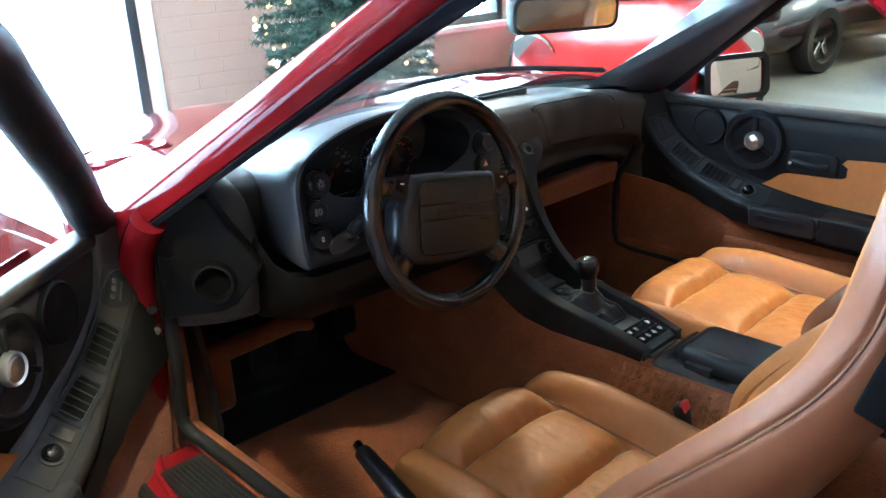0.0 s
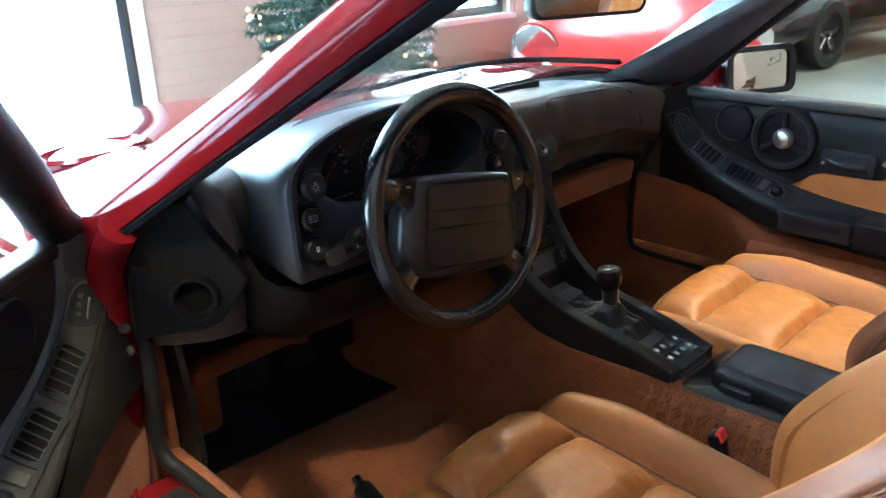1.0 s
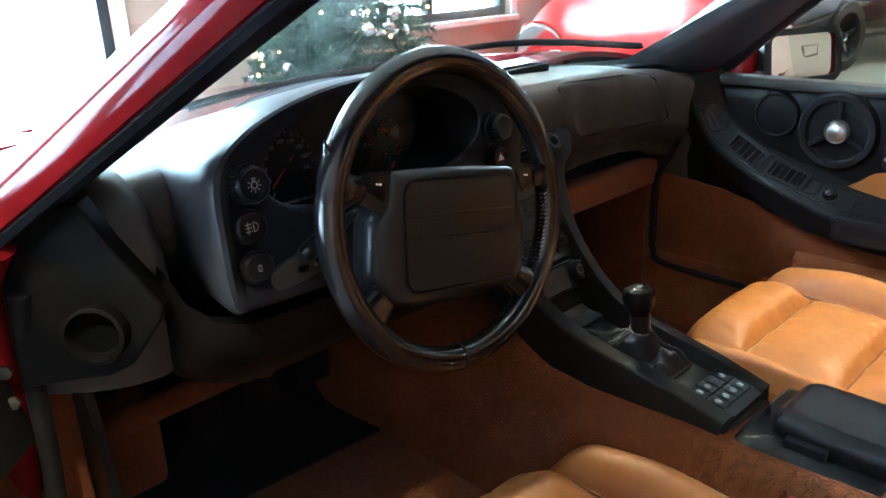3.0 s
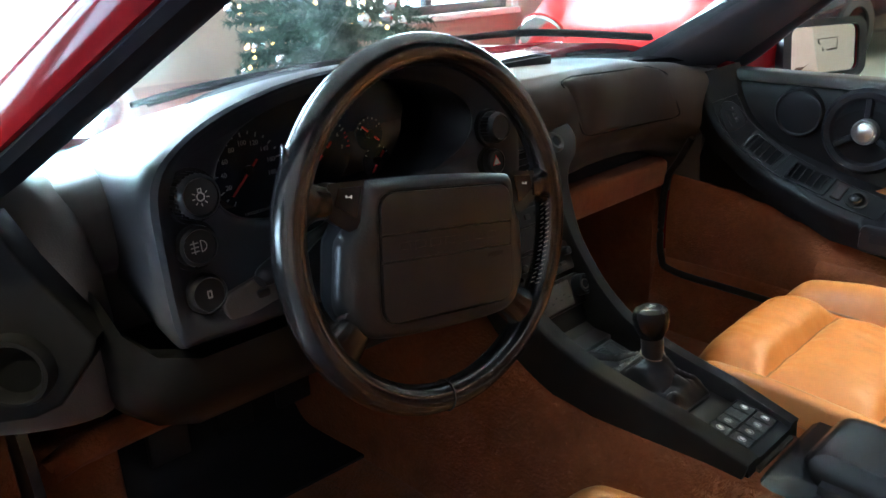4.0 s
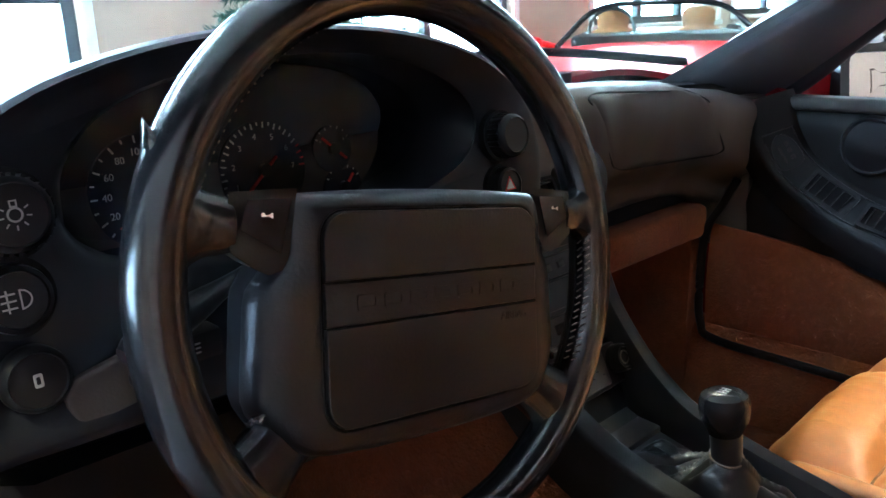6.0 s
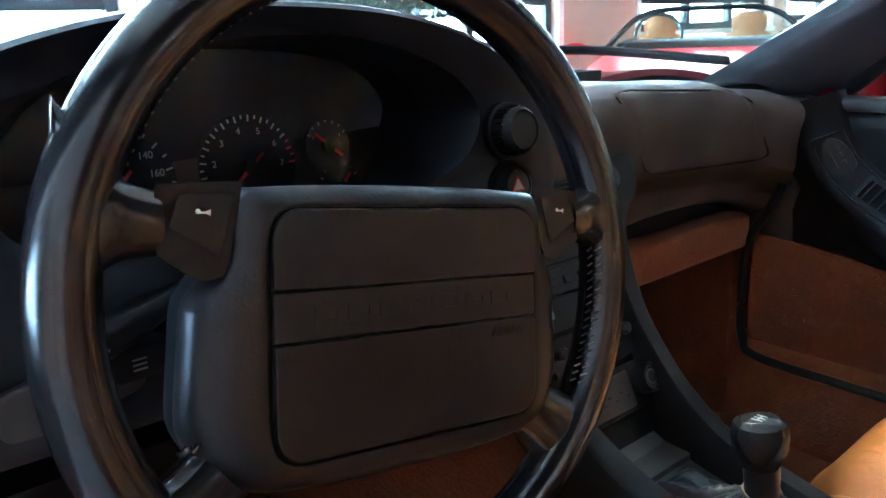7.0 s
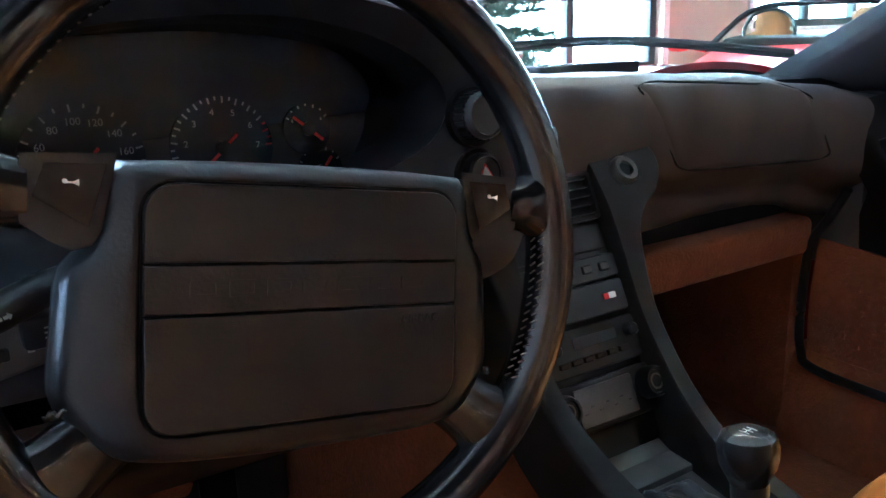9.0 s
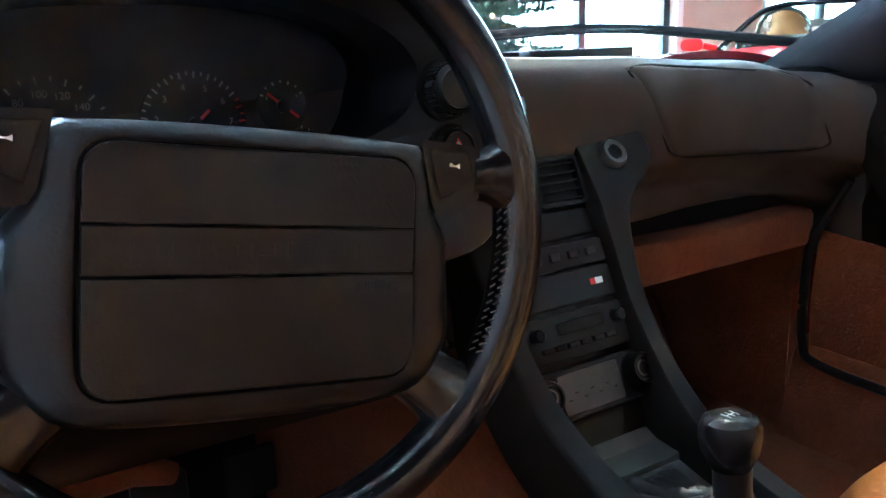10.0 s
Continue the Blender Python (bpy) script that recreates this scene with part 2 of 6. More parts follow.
M_TAN_SHELL = material("tan_shell", (0.15, 0.054, 0.022), 0.34, spec=0.42, wrinkle=(12, 0.2), voronoi=420, bump=0.25, vary=0.12, vary_scale=5)
M_PIPING = material("dark_tan_piping", (0.13, 0.05, 0.016), 0.5, grain=400, bump=0.2, vary=0.15)
M_CARPET = material("tan_carpet", (0.165, 0.052, 0.018), 0.95, grain=190, bump=0.8, depth=0.004, vary=0.22, vary_scale=9, sheen=0.06, spec=0.08)
# carpet colour lightened, so the warm light on the pile is in the base
M_PILE_LIT = material("lit_carpet_pile", (0.24, 0.085, 0.030), 0.9, vary=0.35, vary_scale=60, spec=0.1, sheen=0.1)
M_MAT = material("black_heel_pad", (0.010, 0.010, 0.012), 0.9, grain=400, bump=0.7, vary=0.3, spec=0.15)
M_RED = material("red_paint", (0.115, 0.0042, 0.006), 0.10, coat=0.03, spec=0.09, vary=0.04, vary_scale=2, coat_rough=0.03)
M_CHROME = material("chrome", (0.78, 0.78, 0.78), 0.14, metal=1.0, rough_vary=0.06, vary_scale=30)
M_MIRROR_TINT = material("tinted_mirror", (0.42, 0.40, 0.37), 0.02, metal=1.0)
# blue lift in the fascia base colour paints the glare haze over the pod
M_FASCIA = material("haze_tinted_fascia", (0.013, 0.0148, 0.0195), 0.5, spec=0.3, grain=700, bump=0.12, vary=0.1)
M_MIRROR = material("mirror", (0.86, 0.86, 0.84), 0.015, metal=1.0)
# black dials, with bluish haze mixed into the colour
M_DIAL = material("haze_tinted_dial_black", (0.011, 0.014, 0.022), 0.7, spec=0.2, vary=0.1)
M_WHITE = material("white_print", (0.36, 0.36, 0.35), 0.5)
M_RED_PRINT = material("red_print", (0.70, 0.03, 0.02), 0.5)
M_BUCKLE = material("red_button", (0.65, 0.02, 0.02), 0.35)
M_GLASS = glass("clear_glass", (0.90, 0.95, 0.92), 0.0, 0.03, 0.25)
M_GAUGE_GLASS = glass("gauge_glass", (0.90, 0.92, 0.96), 0.30, 0.018, 0.2)

M_FLOOR = material("polished_concrete", (0.22, 0.215, 0.20), 0.42, vary=0.06, vary_scale=1.2, rough_vary=0.06, grain=60, bump=0.05)
M_WALL = material("tan_wall_paint", (0.56, 0.40, 0.29), 0.8, vary=0.06, vary_scale=1.5, grain=90, bump=0.2)
M_CEIL = material("ceiling_paint", (0.72, 0.68, 0.62), 0.85, vary=0.05, vary_scale=1.5)
M_FRAME = material("dark_window_frame", (0.025, 0.028, 0.032), 0.45, vary=0.15, grain=200, bump=0.05)
M_TRIM = material("white_window_trim", (0.78, 0.77, 0.74), 0.5, vary=0.05)
M_DAY = emitter("daylight_backdrop", (0.82, 0.93, 1.0), 22.0)
M_DAY_WEST = emitter("west_daylight", (0.82, 0.93, 1.0), 9.0)
M_BULB = emitter("warm_bulb", (1.0, 0.52, 0.13), 4.5)
M_CEIL_LIGHT = emitter("warm_ceiling_lamp", (1.0, 0.78, 0.52), 20.0)

# ---- showroom ----
X0, X1, Y0, Y1, H, G = -7.0, 14.0, -7.5, 4.5, 3.4, -0.15
# G: the showroom floor; the car's own datum lies above it
structure("floor", box(X0, X1, Y0, Y1, G - 0.2, G), M_FLOOR, "grey polished concrete showroom floor", "floor")
structure("ceiling", box(X0, X1, Y0, Y1, H, H + 0.2), M_CEIL, "plain pale showroom ceiling", "ceiling")
structure("wall_south", box(X0, X1, Y0 - 0.3, Y0, G, H), M_WALL, "tan painted showroom wall", "wall")
structure("wall_west", join(box(X0 - 0.3, X0, Y0, 0.3, G, H), box(X0 - 0.3, X0, 4.2, Y1, G, H), box(X0 - 0.3, X0, 0.3, 4.2, G, 0.5), box(X0 - 0.3, X0, 0.3, 4.2, 2.7, H)), M_WALL, "tan painted showroom wall with a wide window", "wall")
# out of view: window and daylight added to light the pod's driver side
ww = thing("window_7", "wide unseen showroom window with a dark metal frame, added for daylight", "window", kind="structure")
for y0, y1, z0, z1 in ((0.3, 4.2, 0.5, 0.57), (0.3, 4.2, 2.63, 2.7), (0.3, 0.37, 0.57, 2.63), (4.13, 4.2, 0.57, 2.63), (2.2, 2.27, 0.57, 2.63)):
    part("window_frame", box(X0 - 0.2, X0 - 0.12, y0, y1, z0, z1, 0.006), M_FRAME, ww)
tagged(part("backdrop", box(X0 - 2.25, X0 - 2.2, -2, 6, -0.5, 4.5), M_DAY_WEST), "blown-out white daylight outside the windows", "backdrop", kind="structure")
structure("wall_east", box(X1, X1 + 0.3, Y0, Y1, G, H), M_WALL, "tan painted showroom wall", "wall")

# the wall with the large windows: (x0, x1, sill, head, mullions)
RAIL = 1.05
# the first window is unseen, added where the pod's sheen needs a bright source
WINDOWS = [(-6.4, -2.8, 1.2, 3.1, (-4.4,)), (-2.1, 1.07, -0.02, 2.9, (-0.28,)), (2.9, 4.65, 0.50, 2.9, (3.72,)), (5.8, 8.2, 0.80, 2.9, (6.7, 7.5)), (8.6, 10.6, 0.85, 2.9, (9.6,)), (11.0, 13.4, 0.85, 2.9, (12.2,))]
M_BRICK = bpy.data.materials.new("painted_brick")
M_BRICK.use_nodes = True
nt = M_BRICK.node_tree
bk = nt.nodes.new("ShaderNodeTexBrick")
bk.inputs["Color1"].default_value, bk.inputs["Color2"].default_value, bk.inputs["Mortar"].default_value = (0.50, 0.36, 0.27, 1), (0.495, 0.353, 0.265, 1), (0.478, 0.342, 0.257, 1)
bk.inputs["Scale"].default_value, bk.inputs["Mortar Size"].default_value = 1.0, 0.006
bk.inputs["Brick Width"].default_value, bk.inputs["Row Height"].default_value = 0.40, 0.10
tcn, mpn = nt.nodes.new("ShaderNodeTexCoord"), nt.nodes.new("ShaderNodeMapping")
mpn.inputs["Rotation"].default_value = (radians(90), 0, 0)
nt.links.new(tcn.outputs["Object"], mpn.inputs[0])
nt.links.new(mpn.outputs[0], bk.inputs["Vector"])
nt.links.new(bk.outputs["Color"], nt.nodes["Principled BSDF"].inputs["Base Color"])
nt.nodes["Principled BSDF"].inputs["Roughness"].default_value = 0.8
bmp = nt.nodes.new("ShaderNodeBump")
bmp.inputs["Distance"].default_value = 0.0012
nt.links.new(bk.outputs["Fac"], bmp.inputs["Height"])
bmp.invert = True
nt.links.new(bmp.outputs[0], nt.nodes["Principled BSDF"].inputs["Normal"])

pieces, xa = [], X0
for x0, x1, s, h, _ in WINDOWS:
    pieces += [box(xa, x0, Y1, Y1 + 0.3, G, H), box(x0, x1, Y1, Y1 + 0.3, G, s), box(x0, x1, Y1, Y1 + 0.3, h, H)]
    xa = x1
pieces.append(box(xa, X1, Y1, Y1 + 0.3, G, H))
structure("wall_north", join(*pieces), M_BRICK, "tan painted brick wall with large windows", "wall")
for i, (x0, x1, s, h, ms) in enumerate(WINDOWS):
    win = thing("window_%d" % (i + 1), "large bright showroom window with a dark metal frame", "window", kind="structure")
    y = Y1 + 0.06
    f = 0.07
    for nm, b in (("window_frame", box(x0, x0 + f, y, y + 0.08, s, h, 0.006)), ("window_frame", box(x1 - f, x1, y, y + 0.08, s, h, 0.006)),
                  ("window_frame", box(x0 + f, x1 - f, y, y + 0.08, s, s + f, 0.006)), ("window_frame", box(x0 + f, x1 - f, y, y + 0.08, h - f, h, 0.006))):
        part(nm, b, M_FRAME, win)
    for q in ms:
        part("mullion", box(q - 0.035, q + 0.035, y, y + 0.08, s + f, h - f, 0.006), M_FRAME, win)
    part("rail", box(x0 + f, x1 - f, y + 0.01, y + 0.07, RAIL, RAIL + 0.06, 0.004), M_FRAME, win)
    edges = [x0 + f, *ms, x1 - f]
    for a, b in zip(edges, edges[1:]):
        p = part("pane", box(a, b, y + 0.036, y + 0.044, s + f, h - f), M_GLASS, win, "clear window pane")
        p.visible_shadow = False
    part("window_trim", join(box(x0 - 0.07, x0, Y1 - 0.02, Y1, s, h, 0.004), box(x1, x1 + 0.07, Y1 - 0.02, Y1, s, h, 0.004), box(x0 - 0.07, x1 + 0.07, Y1 - 0.05, Y1, s - 0.05, s, 0.006)), M_TRIM, win, "white painted window trim")
tagged(part("backdrop", box(X0 - 2, X1 + 2, Y1 + 2.2, Y1 + 2.25, -0.5, 5), M_DAY), "blown-out white daylight outside the windows", "backdrop", kind="structure")

# light panels on the ceiling, out of view; the second is an added fill
M_TUBE = emitter("cool_panel_light", (0.88, 0.96, 1.0), 42.0)
M_TUBE_FILL = emitter("fill_panel_light", (1.0, 0.90, 0.76), 9.0)
for px, py, glow in ((-1.35, 2.5, M_TUBE), (2.0, -5.0, M_TUBE_FILL)):
    pl = thing("ceiling_panel_light", "rectangular white ceiling light panel, out of view", "lamp", group="ceiling panels")
    pl.location = (px, py, H)
    part("frame", frame_ring(rrect(1.64, 0.74, 0.02, 3), rrect(1.56, 0.66, 0.02, 3), -0.05, -0.002), M_TRIM, pl)
    part("diffuser", slab(rrect(1.56, 0.66, 0.02, 3), -0.035, -0.03), glow, pl, "glowing white diffuser")
# ceiling lamps, all out of view; the far and rear ones are added fill
for lx, ly, share, tx, ty, cone in ((1.90, -0.85, 8.0, 0.42, 0.02, 22), (-2.3, -0.4, 3.4, -0.40, 0.60, 9), (1.7, 2.3, 4.5, -0.47, -0.05, 8), (4.6, 1.0, 2.2, 4.2, 1.9, 70), (7.0, -0.5, 2.5, 7.0, 0.5, 110), (-3.5, -4.8, 0.25, -3.5, -5.0, 110), (3.0, -5.0, 0.3, 3, -5.5, 110), (-1.50, -1.25, 10.0, -1.08, 0.63, 15), (9.5, 1.5, 4.0, 9.5, 2, 110)):
    cl = thing("ceiling_light", "round recessed warm ceiling lamp", "lamp", group="ceiling lamps")
    cl.location = (lx, ly, H)
    part("housing", lathe([(0.13, 0.0), (0.13, -0.03), (0.105, -0.035), (0.10, -0.01)], 24, cap=False), M_TRIM, cl)
    part("diffuser", lathe([(0.0, -0.012), (0.10, -0.012), (0.10, -0.008), (0, -0.008)], 24), M_CEIL_LIGHT, cl, "glowing warm diffuser")
    lamp("ceiling_spot", "SPOT", LAMP_POWER * share, (1.0, 0.84, 0.42), look((lx, ly, H - 0.06), (tx, ty, 0)), 0.05, spot=cone)

# ---- the red sports car: shell ----
car = thing("sports_car", "red two-door sports car shell with open driver door", "car")


def pillar_line(side):
    """Points on the screen pillar at height z: outer front edge, door edge, glass edge."""
    def outer(z):
        return Vector((side * (-0.737 + 0.563 * (z - 0.8)), 0.653 - 1.59 * (z - 0.8), z))

    def edge(z):
        return Vector((side * (-0.768 + 0.670 * (z - 0.8)), 0.457 - 1.423 * (z - 0.8), z))

    def pane(z):
        return Vector((side * (-0.644 + 0.367 * (z - 0.8)), 0.563 - 1.903 * (z - 0.8), z))
    return outer, edge, pane


for side in (1, -1):
    o, e, s = pillar_line(side)
    red, trim = [], []
    for k in range(13):
        z = 0.70 + 0.42 * k / 12
        a, b, c = o(z), e(z), s(z)
        mid = (a + b) / 2 + Vector((-side * 0.030, -0.014, 0.002))
        inn = Vector((side * 0.010, 0.0, -0.004))
        skin = [a, (a * 3 + mid) / 4 + Vector((-side * 0.005, 0, 0.003)), (a + mid) / 2 + Vector((-side * 0.006, 0, 0.004)), mid, (mid + b) / 2 + Vector((-side * 0.006, 0, 0.001)), b]
        red.append(skin + [p + inn for p in skin[::-1]])
        q = c + (a - b) * 0.35
        trim.append([b + inn * 0.4 + Vector((0, -0.006, 0)), b + inn * 1.2 + Vector((0, -0.012, 0)), (b + c) / 2 + Vector((side * 0.006, -0.016, -0.004)), c + Vector((0, -0.006, 0)), c + Vector((side * 0.004, 0.012, 0)), q + Vector((side * 0.002, 0, 0)), a + inn * 1.6, mid + inn * 1.6])
    part("screen_pillar", loft(red), M_RED, car, "glossy red windscreen pillar")
    # one trim vinyl on both pillars: shade painted on the driver's, sheen opposite
    part("pillar_trim", loft(trim), M_PILLAR_SHADED if side > 0 else M_POD, car, "black vinyl trim inside the pillar")
    # roof rail and rear pillar
    rail, seal = [], []
    for y, x, z in ((0.06, -0.530, 1.12), (-0.05, -0.515, 1.145), (-0.20, -0.515, 1.16), (-0.36, -0.525, 1.15), (-0.46, -0.540, 1.12), (-0.56, -0.58, 1.05), (-0.70, -0.66, 0.92), (-0.84, -0.74, 0.76)):
        p = Vector((side * x, y, z))
        rail.append(p + Vector((-side * 0.02, 0, 0.035)))
        seal.append(p)
    part("roof_rail", tube(catmull(rail, 6), 0.04, 14), M_RED, car, "glossy red roof rail")
    part("door_seal", tube(catmull(seal, 6), 0.016, 10), M_RUBBER, car, "black rubber door seal")
def hatch(u, v):
    return (-0.60 + 1.2 * u, -0.90 - 0.9 * v, 1.19 + 0.05 * math.sin(math.pi * u) - 0.36 * v)


hg = part("rear_window", sheet(lambda u, v: hatch(0.09 + 0.82 * u, 0.06 + 0.80 * v), 12, 8, 0.006), M_GLASS, car, "large clear tailgate window")
hg.visible_shadow = False
for u0, u1, v0, v1 in ((0.0, 0.10, 0.0, 1.0), (0.90, 1.0, 0.0, 1.0), (0.10, 0.90, 0.0, 0.07), (0.10, 0.90, 0.85, 1.0)):
    part("hatch_frame", sheet(lambda u, v: hatch(u0 + (u1 - u0) * u, v0 + (v1 - v0) * v), 8, 8, 0.02), M_RED, car, "red tailgate frame")
for side in (-1, 1):
    part("rear_side", sheet(lambda u, v: (side * (0.60 + 0.26 * v), -0.93 - 0.87 * u, (1.2 - 0.36 * u) * (1 - v) + 0.45 * v), 8, 8, 0.02), M_RED, car, "red rear side panel")
part("roof", sheet(lambda u, v: (-0.52 + 1.04 * u, 0.03 - 0.95 * v, 1.17 + 0.07 * math.sin(math.pi * u) + 0.02 * math.sin(math.pi * v)), 16, 14, 0.03), M_RED, car, "red roof panel")
part("headliner", sheet(lambda u, v: (-0.50 + 1.0 * u, 0.02 - 0.92 * v, 1.135 + 0.06 * math.sin(math.pi * u)), 16, 10, 0.004), M_MATT, car, "dark headliner under the roof")
part("windscreen_header", box(-0.51, 0.51, -0.02, 0.05, 1.11, 1.17, 0.012), M_MATT, car)


# windscreen
def screen(u, v):
    x = -1 + 2 * u
    z = 0.775 + 0.365 * v
    hw = 0.652 - 0.367 * (z - 0.8)
    y = 0.575 - 1.85 * (z - 0.8) + 0.17 * (1 - x * x) * (1 - 0.55 * v)
    return (x * hw, y, z)


ws = part("windscreen", sheet(screen, 24, 10, 0.005), M_GLASS, car, "clear curved windscreen, lightly tinted")
ws.visible_shadow = False


# bonnet and wings
def bonnet(u, v):
    x = -0.88 + 1.76 * u
    y = 0.60 + 0.30 * (1 - (x / 0.9) ** 2) + (1.55 - 0.35 * (x / 0.9) ** 2) * v
    crown = 0.040 * math.exp(-((abs(x) - 0.62) / 0.16) ** 2) * (1 - 0.3 * v)
    z = 0.752 + crown + 0.012 * math.cos(x * 1.7) - 0.06 * v - 0.13 * v * v - 0.22 * max(0, abs(x) - 0.72) ** 1.5 * 4
    return (x, y, z)


part("bonnet", sheet(bonnet, 48, 30, 0.012), M_RED, car, "glossy red bonnet and wings")
for side in (-1, 1):
    def wing(u, v, side=side):
        y = 0.70 + 1.30 * u
        zt = 0.715 - 0.05 * u - 0.10 * u * u
        zb = max(0.20, 0.16 + math.sqrt(max(0.0, 0.365 ** 2 - (y - 1.32) ** 2)))
        return (side * (0.872 + 0.03 * math.sin(math.pi * v) - 0.16 * u ** 4), y, zt + (zb - zt) * v)
    part("wing_side", sheet(wing, 48, 10, 0.01), M_RED, car, "glossy red wing side")
    # round lamp lying flush in the wing
    hl = part("headlamp", lathe([(0.075, -0.02), (0.085, 0.012), (0.10, 0.02), (0.112, 0.012), (0.118, -0.02)], 40, m=pose(side * 0.63, 0.98, 0.762, -5, side * 3, 0)), M_RED, car, "round pop-up headlamp lying back in the wing")
    part("lens", lathe([(0.0, 0.014), (0.05, 0.012), (0.086, 0.002), (0.086, -0.01), (0, -0.01)], 32, m=pose(side * 0.63, 0.98, 0.767, -5, side * 3, 0)), M_CHROME, hl, "bright headlamp lens")
part("front_bumper", loft([[Vector((x, 2.12 - 0.30 * abs(x) ** 2.2 + 0.06 * math.sin(a), 0.45 + 0.14 * math.cos(a))) for a in (2 * math.pi * j / 12 for j in range(12))] for x in (-0.88 + 1.76 * i / 16 for i in range(17))]), M_RED, car, "red front bumper")
part("cowl", sheet(lambda u, v: (-0.74 + 1.48 * u, 0.55 + 0.23 * (1 - (2 * u - 1) ** 2) + (0.08 + 0.05) * v, 0.772 + 0.004 * math.sin(9 * v)), 30, 4, 0.01), M_MATT, car, "black cowl below the windscreen")

# jambs, sills, floor pan
for side in (-1, 1):
    jamb = [Vector((side * a, b, c)) for a, b, c in ((0.788, 0.512, 0.765), (0.80, 0.555, 0.70), (0.80, 0.578, 0.62), (0.80, 0.590, 0.48), (0.80, 0.612, 0.38), (0.815, 0.595, 0.322), (0.846, 0.50, 0.285), (0.868, 0.25, 0.278), (0.872, -0.9, 0.278))]
    part("door_jamb", tube(catmull(jamb, 6), [0.030 - 0.021 * step(0.42, 0.62, i / 48) for i in range(49)], 12), M_RED, car, "red painted door jamb")
    seal = [p + Vector((-side * 0.030, -0.045, 0)) for p in jamb[1:5]] + [Vector((side * 0.762, 0.560, 0.335)), Vector((side * 0.748, 0.50, 0.314)), Vector((side * 0.743, 0.2, 0.310)), Vector((side * 0.742, -0.9, 0.308))]
    part("door_seal", tube(catmull(seal, 6), 0.0125, 10), M_RUBBER, car, "black rubber door seal")
    part("jamb_panel", box(side * 0.79 if side > 0 else -0.87, 0.87 if side > 0 else -0.79, 0.60, 0.68, 0.2, 0.76, 0.01), M_RED, car)
    part("sill", box(min(side * 0.73, side * 0.90), max(side * 0.73, side * 0.90), -0.95, 0.60, 0.08, 0.288, 0.02), M_RED, car, "red door sill")
    part("sill_tread", box(min(side * 0.757, side * 0.846), max(side * 0.757, side * 0.846), -0.9, 0.53, 0.276, 0.300, 0.008), M_RUBBER, car, "black ribbed rubber sill tread")
    for i in range(9):
        rx = side * (0.766 + 0.0088 * i)
        part("rib", box(rx - 0.002, rx + 0.002, -0.88, 0.51, 0.298, 0.3030, 0.001, 1), M_RUBBER, car)
    part("sill_seal", tube(catmull([(side * 0.862, 0.56, 0.292), (side * 0.888, 0.40, 0.290), (side * 0.892, -0.9, 0.290)], 6), 0.012, 8), M_RUBBER, car, "black rubber sill seal")
    part("sill_carpet", loft([[Vector((side * x, y, z)) for x, z in ((0.752, 0.14), (0.752, 0.296), (0.738, 0.312), (0.715, 0.308), (0.698, 0.285), (0.680, 0.19), (0.665, 0.142))] for y in (0.62, 0.3, -0.9)]), M_CARPET, car, "tan carpet over the inner sill", smooth=60)
    part("kick_panel", box(min(side * 0.70, side * 0.76), max(side * 0.70, side * 0.76), 0.63, 1.0, 0.12, 0.66, 0.02), M_CARPET, car, "tan carpeted kick panel")
    part("rear_quarter", box(min(side * 0.74, side * 0.88), max(side * 0.74, side * 0.88), -1.5, -0.92, 0.15, 0.78, 0.03), M_RED, car, "red rear quarter panel")
part("door_seal", tube(catmull([(0.694, 0.545, 0.60), (0.693, 0.57, 0.55), (0.692, 0.600, 0.49), (0.692, 0.606, 0.38), (0.692, 0.600, 0.310), (0.692, 0.57, 0.282), (0.690, 0.40, 0.276), (0.684, -0.2, 0.270), (0.684, -0.9, 0.268)], 6), 0.008, 10), M_RUBBER, car, "black rubber door seal")
for z in (0.455, 0.415):
    part("hinge_bolt", lathe([(0.009, 0.0), (0.009, 0.005), (0.006, 0.007), (0, 0.007)], 6, m=pose(-0.795, 0.545, z + 0.145, 90, 0, -30)), M_GREY, car, "dark hinge bolt head")
part("rear_bumper", loft([[Vector((x, -1.86 + 0.22 * abs(x) ** 2.2 - 0.09 * math.sin(a), 0.42 + 0.17 * math.cos(a))) for a in (2 * math.pi * j / 12 for j in range(12))] for x in (-0.86 + 1.72 * i / 16 for i in range(17))]), M_RED, car, "red rear bumper")
part("tail_panel", box(-0.80, 0.80, -1.84, -1.76, 0.50, 0.84, 0.03, 3), M_RED, car, "red tail panel")
for side in (-1, 1):
    part("tail_lamp", box(min(side * 0.34, side * 0.74), max(side * 0.34, side * 0.74), -1.865, -1.83, 0.62, 0.74, 0.02, 3), M_BUCKLE, car, "red tail lamp")
part("post_trim", box(0.722, 0.80, 0.535, 0.66, 0.46, 0.75, 0.01), M_VINYL, car, "black trim on the passenger hinge post")
part("floor_pan", box(-0.75, 0.75, -1.4, 1.12, 0.10, 0.14, 0.0), M_CARPET, car, "tan carpeted floor pan")
part("bulkhead", sheet(lambda u, v: (-0.75 + 1.5 * u, 0.84 + 0.22 * v, 0.13 + 0.5 * v ** 1.4), 8, 10, 0.03), M_CARPET, car, "tan carpeted front bulkhead")
part("rear_bulkhead", box(-0.75, 0.75, -1.4, -1.3, 0.1, 0.85, 0.04), M_CARPET, car, "dark carpeted rear wall")
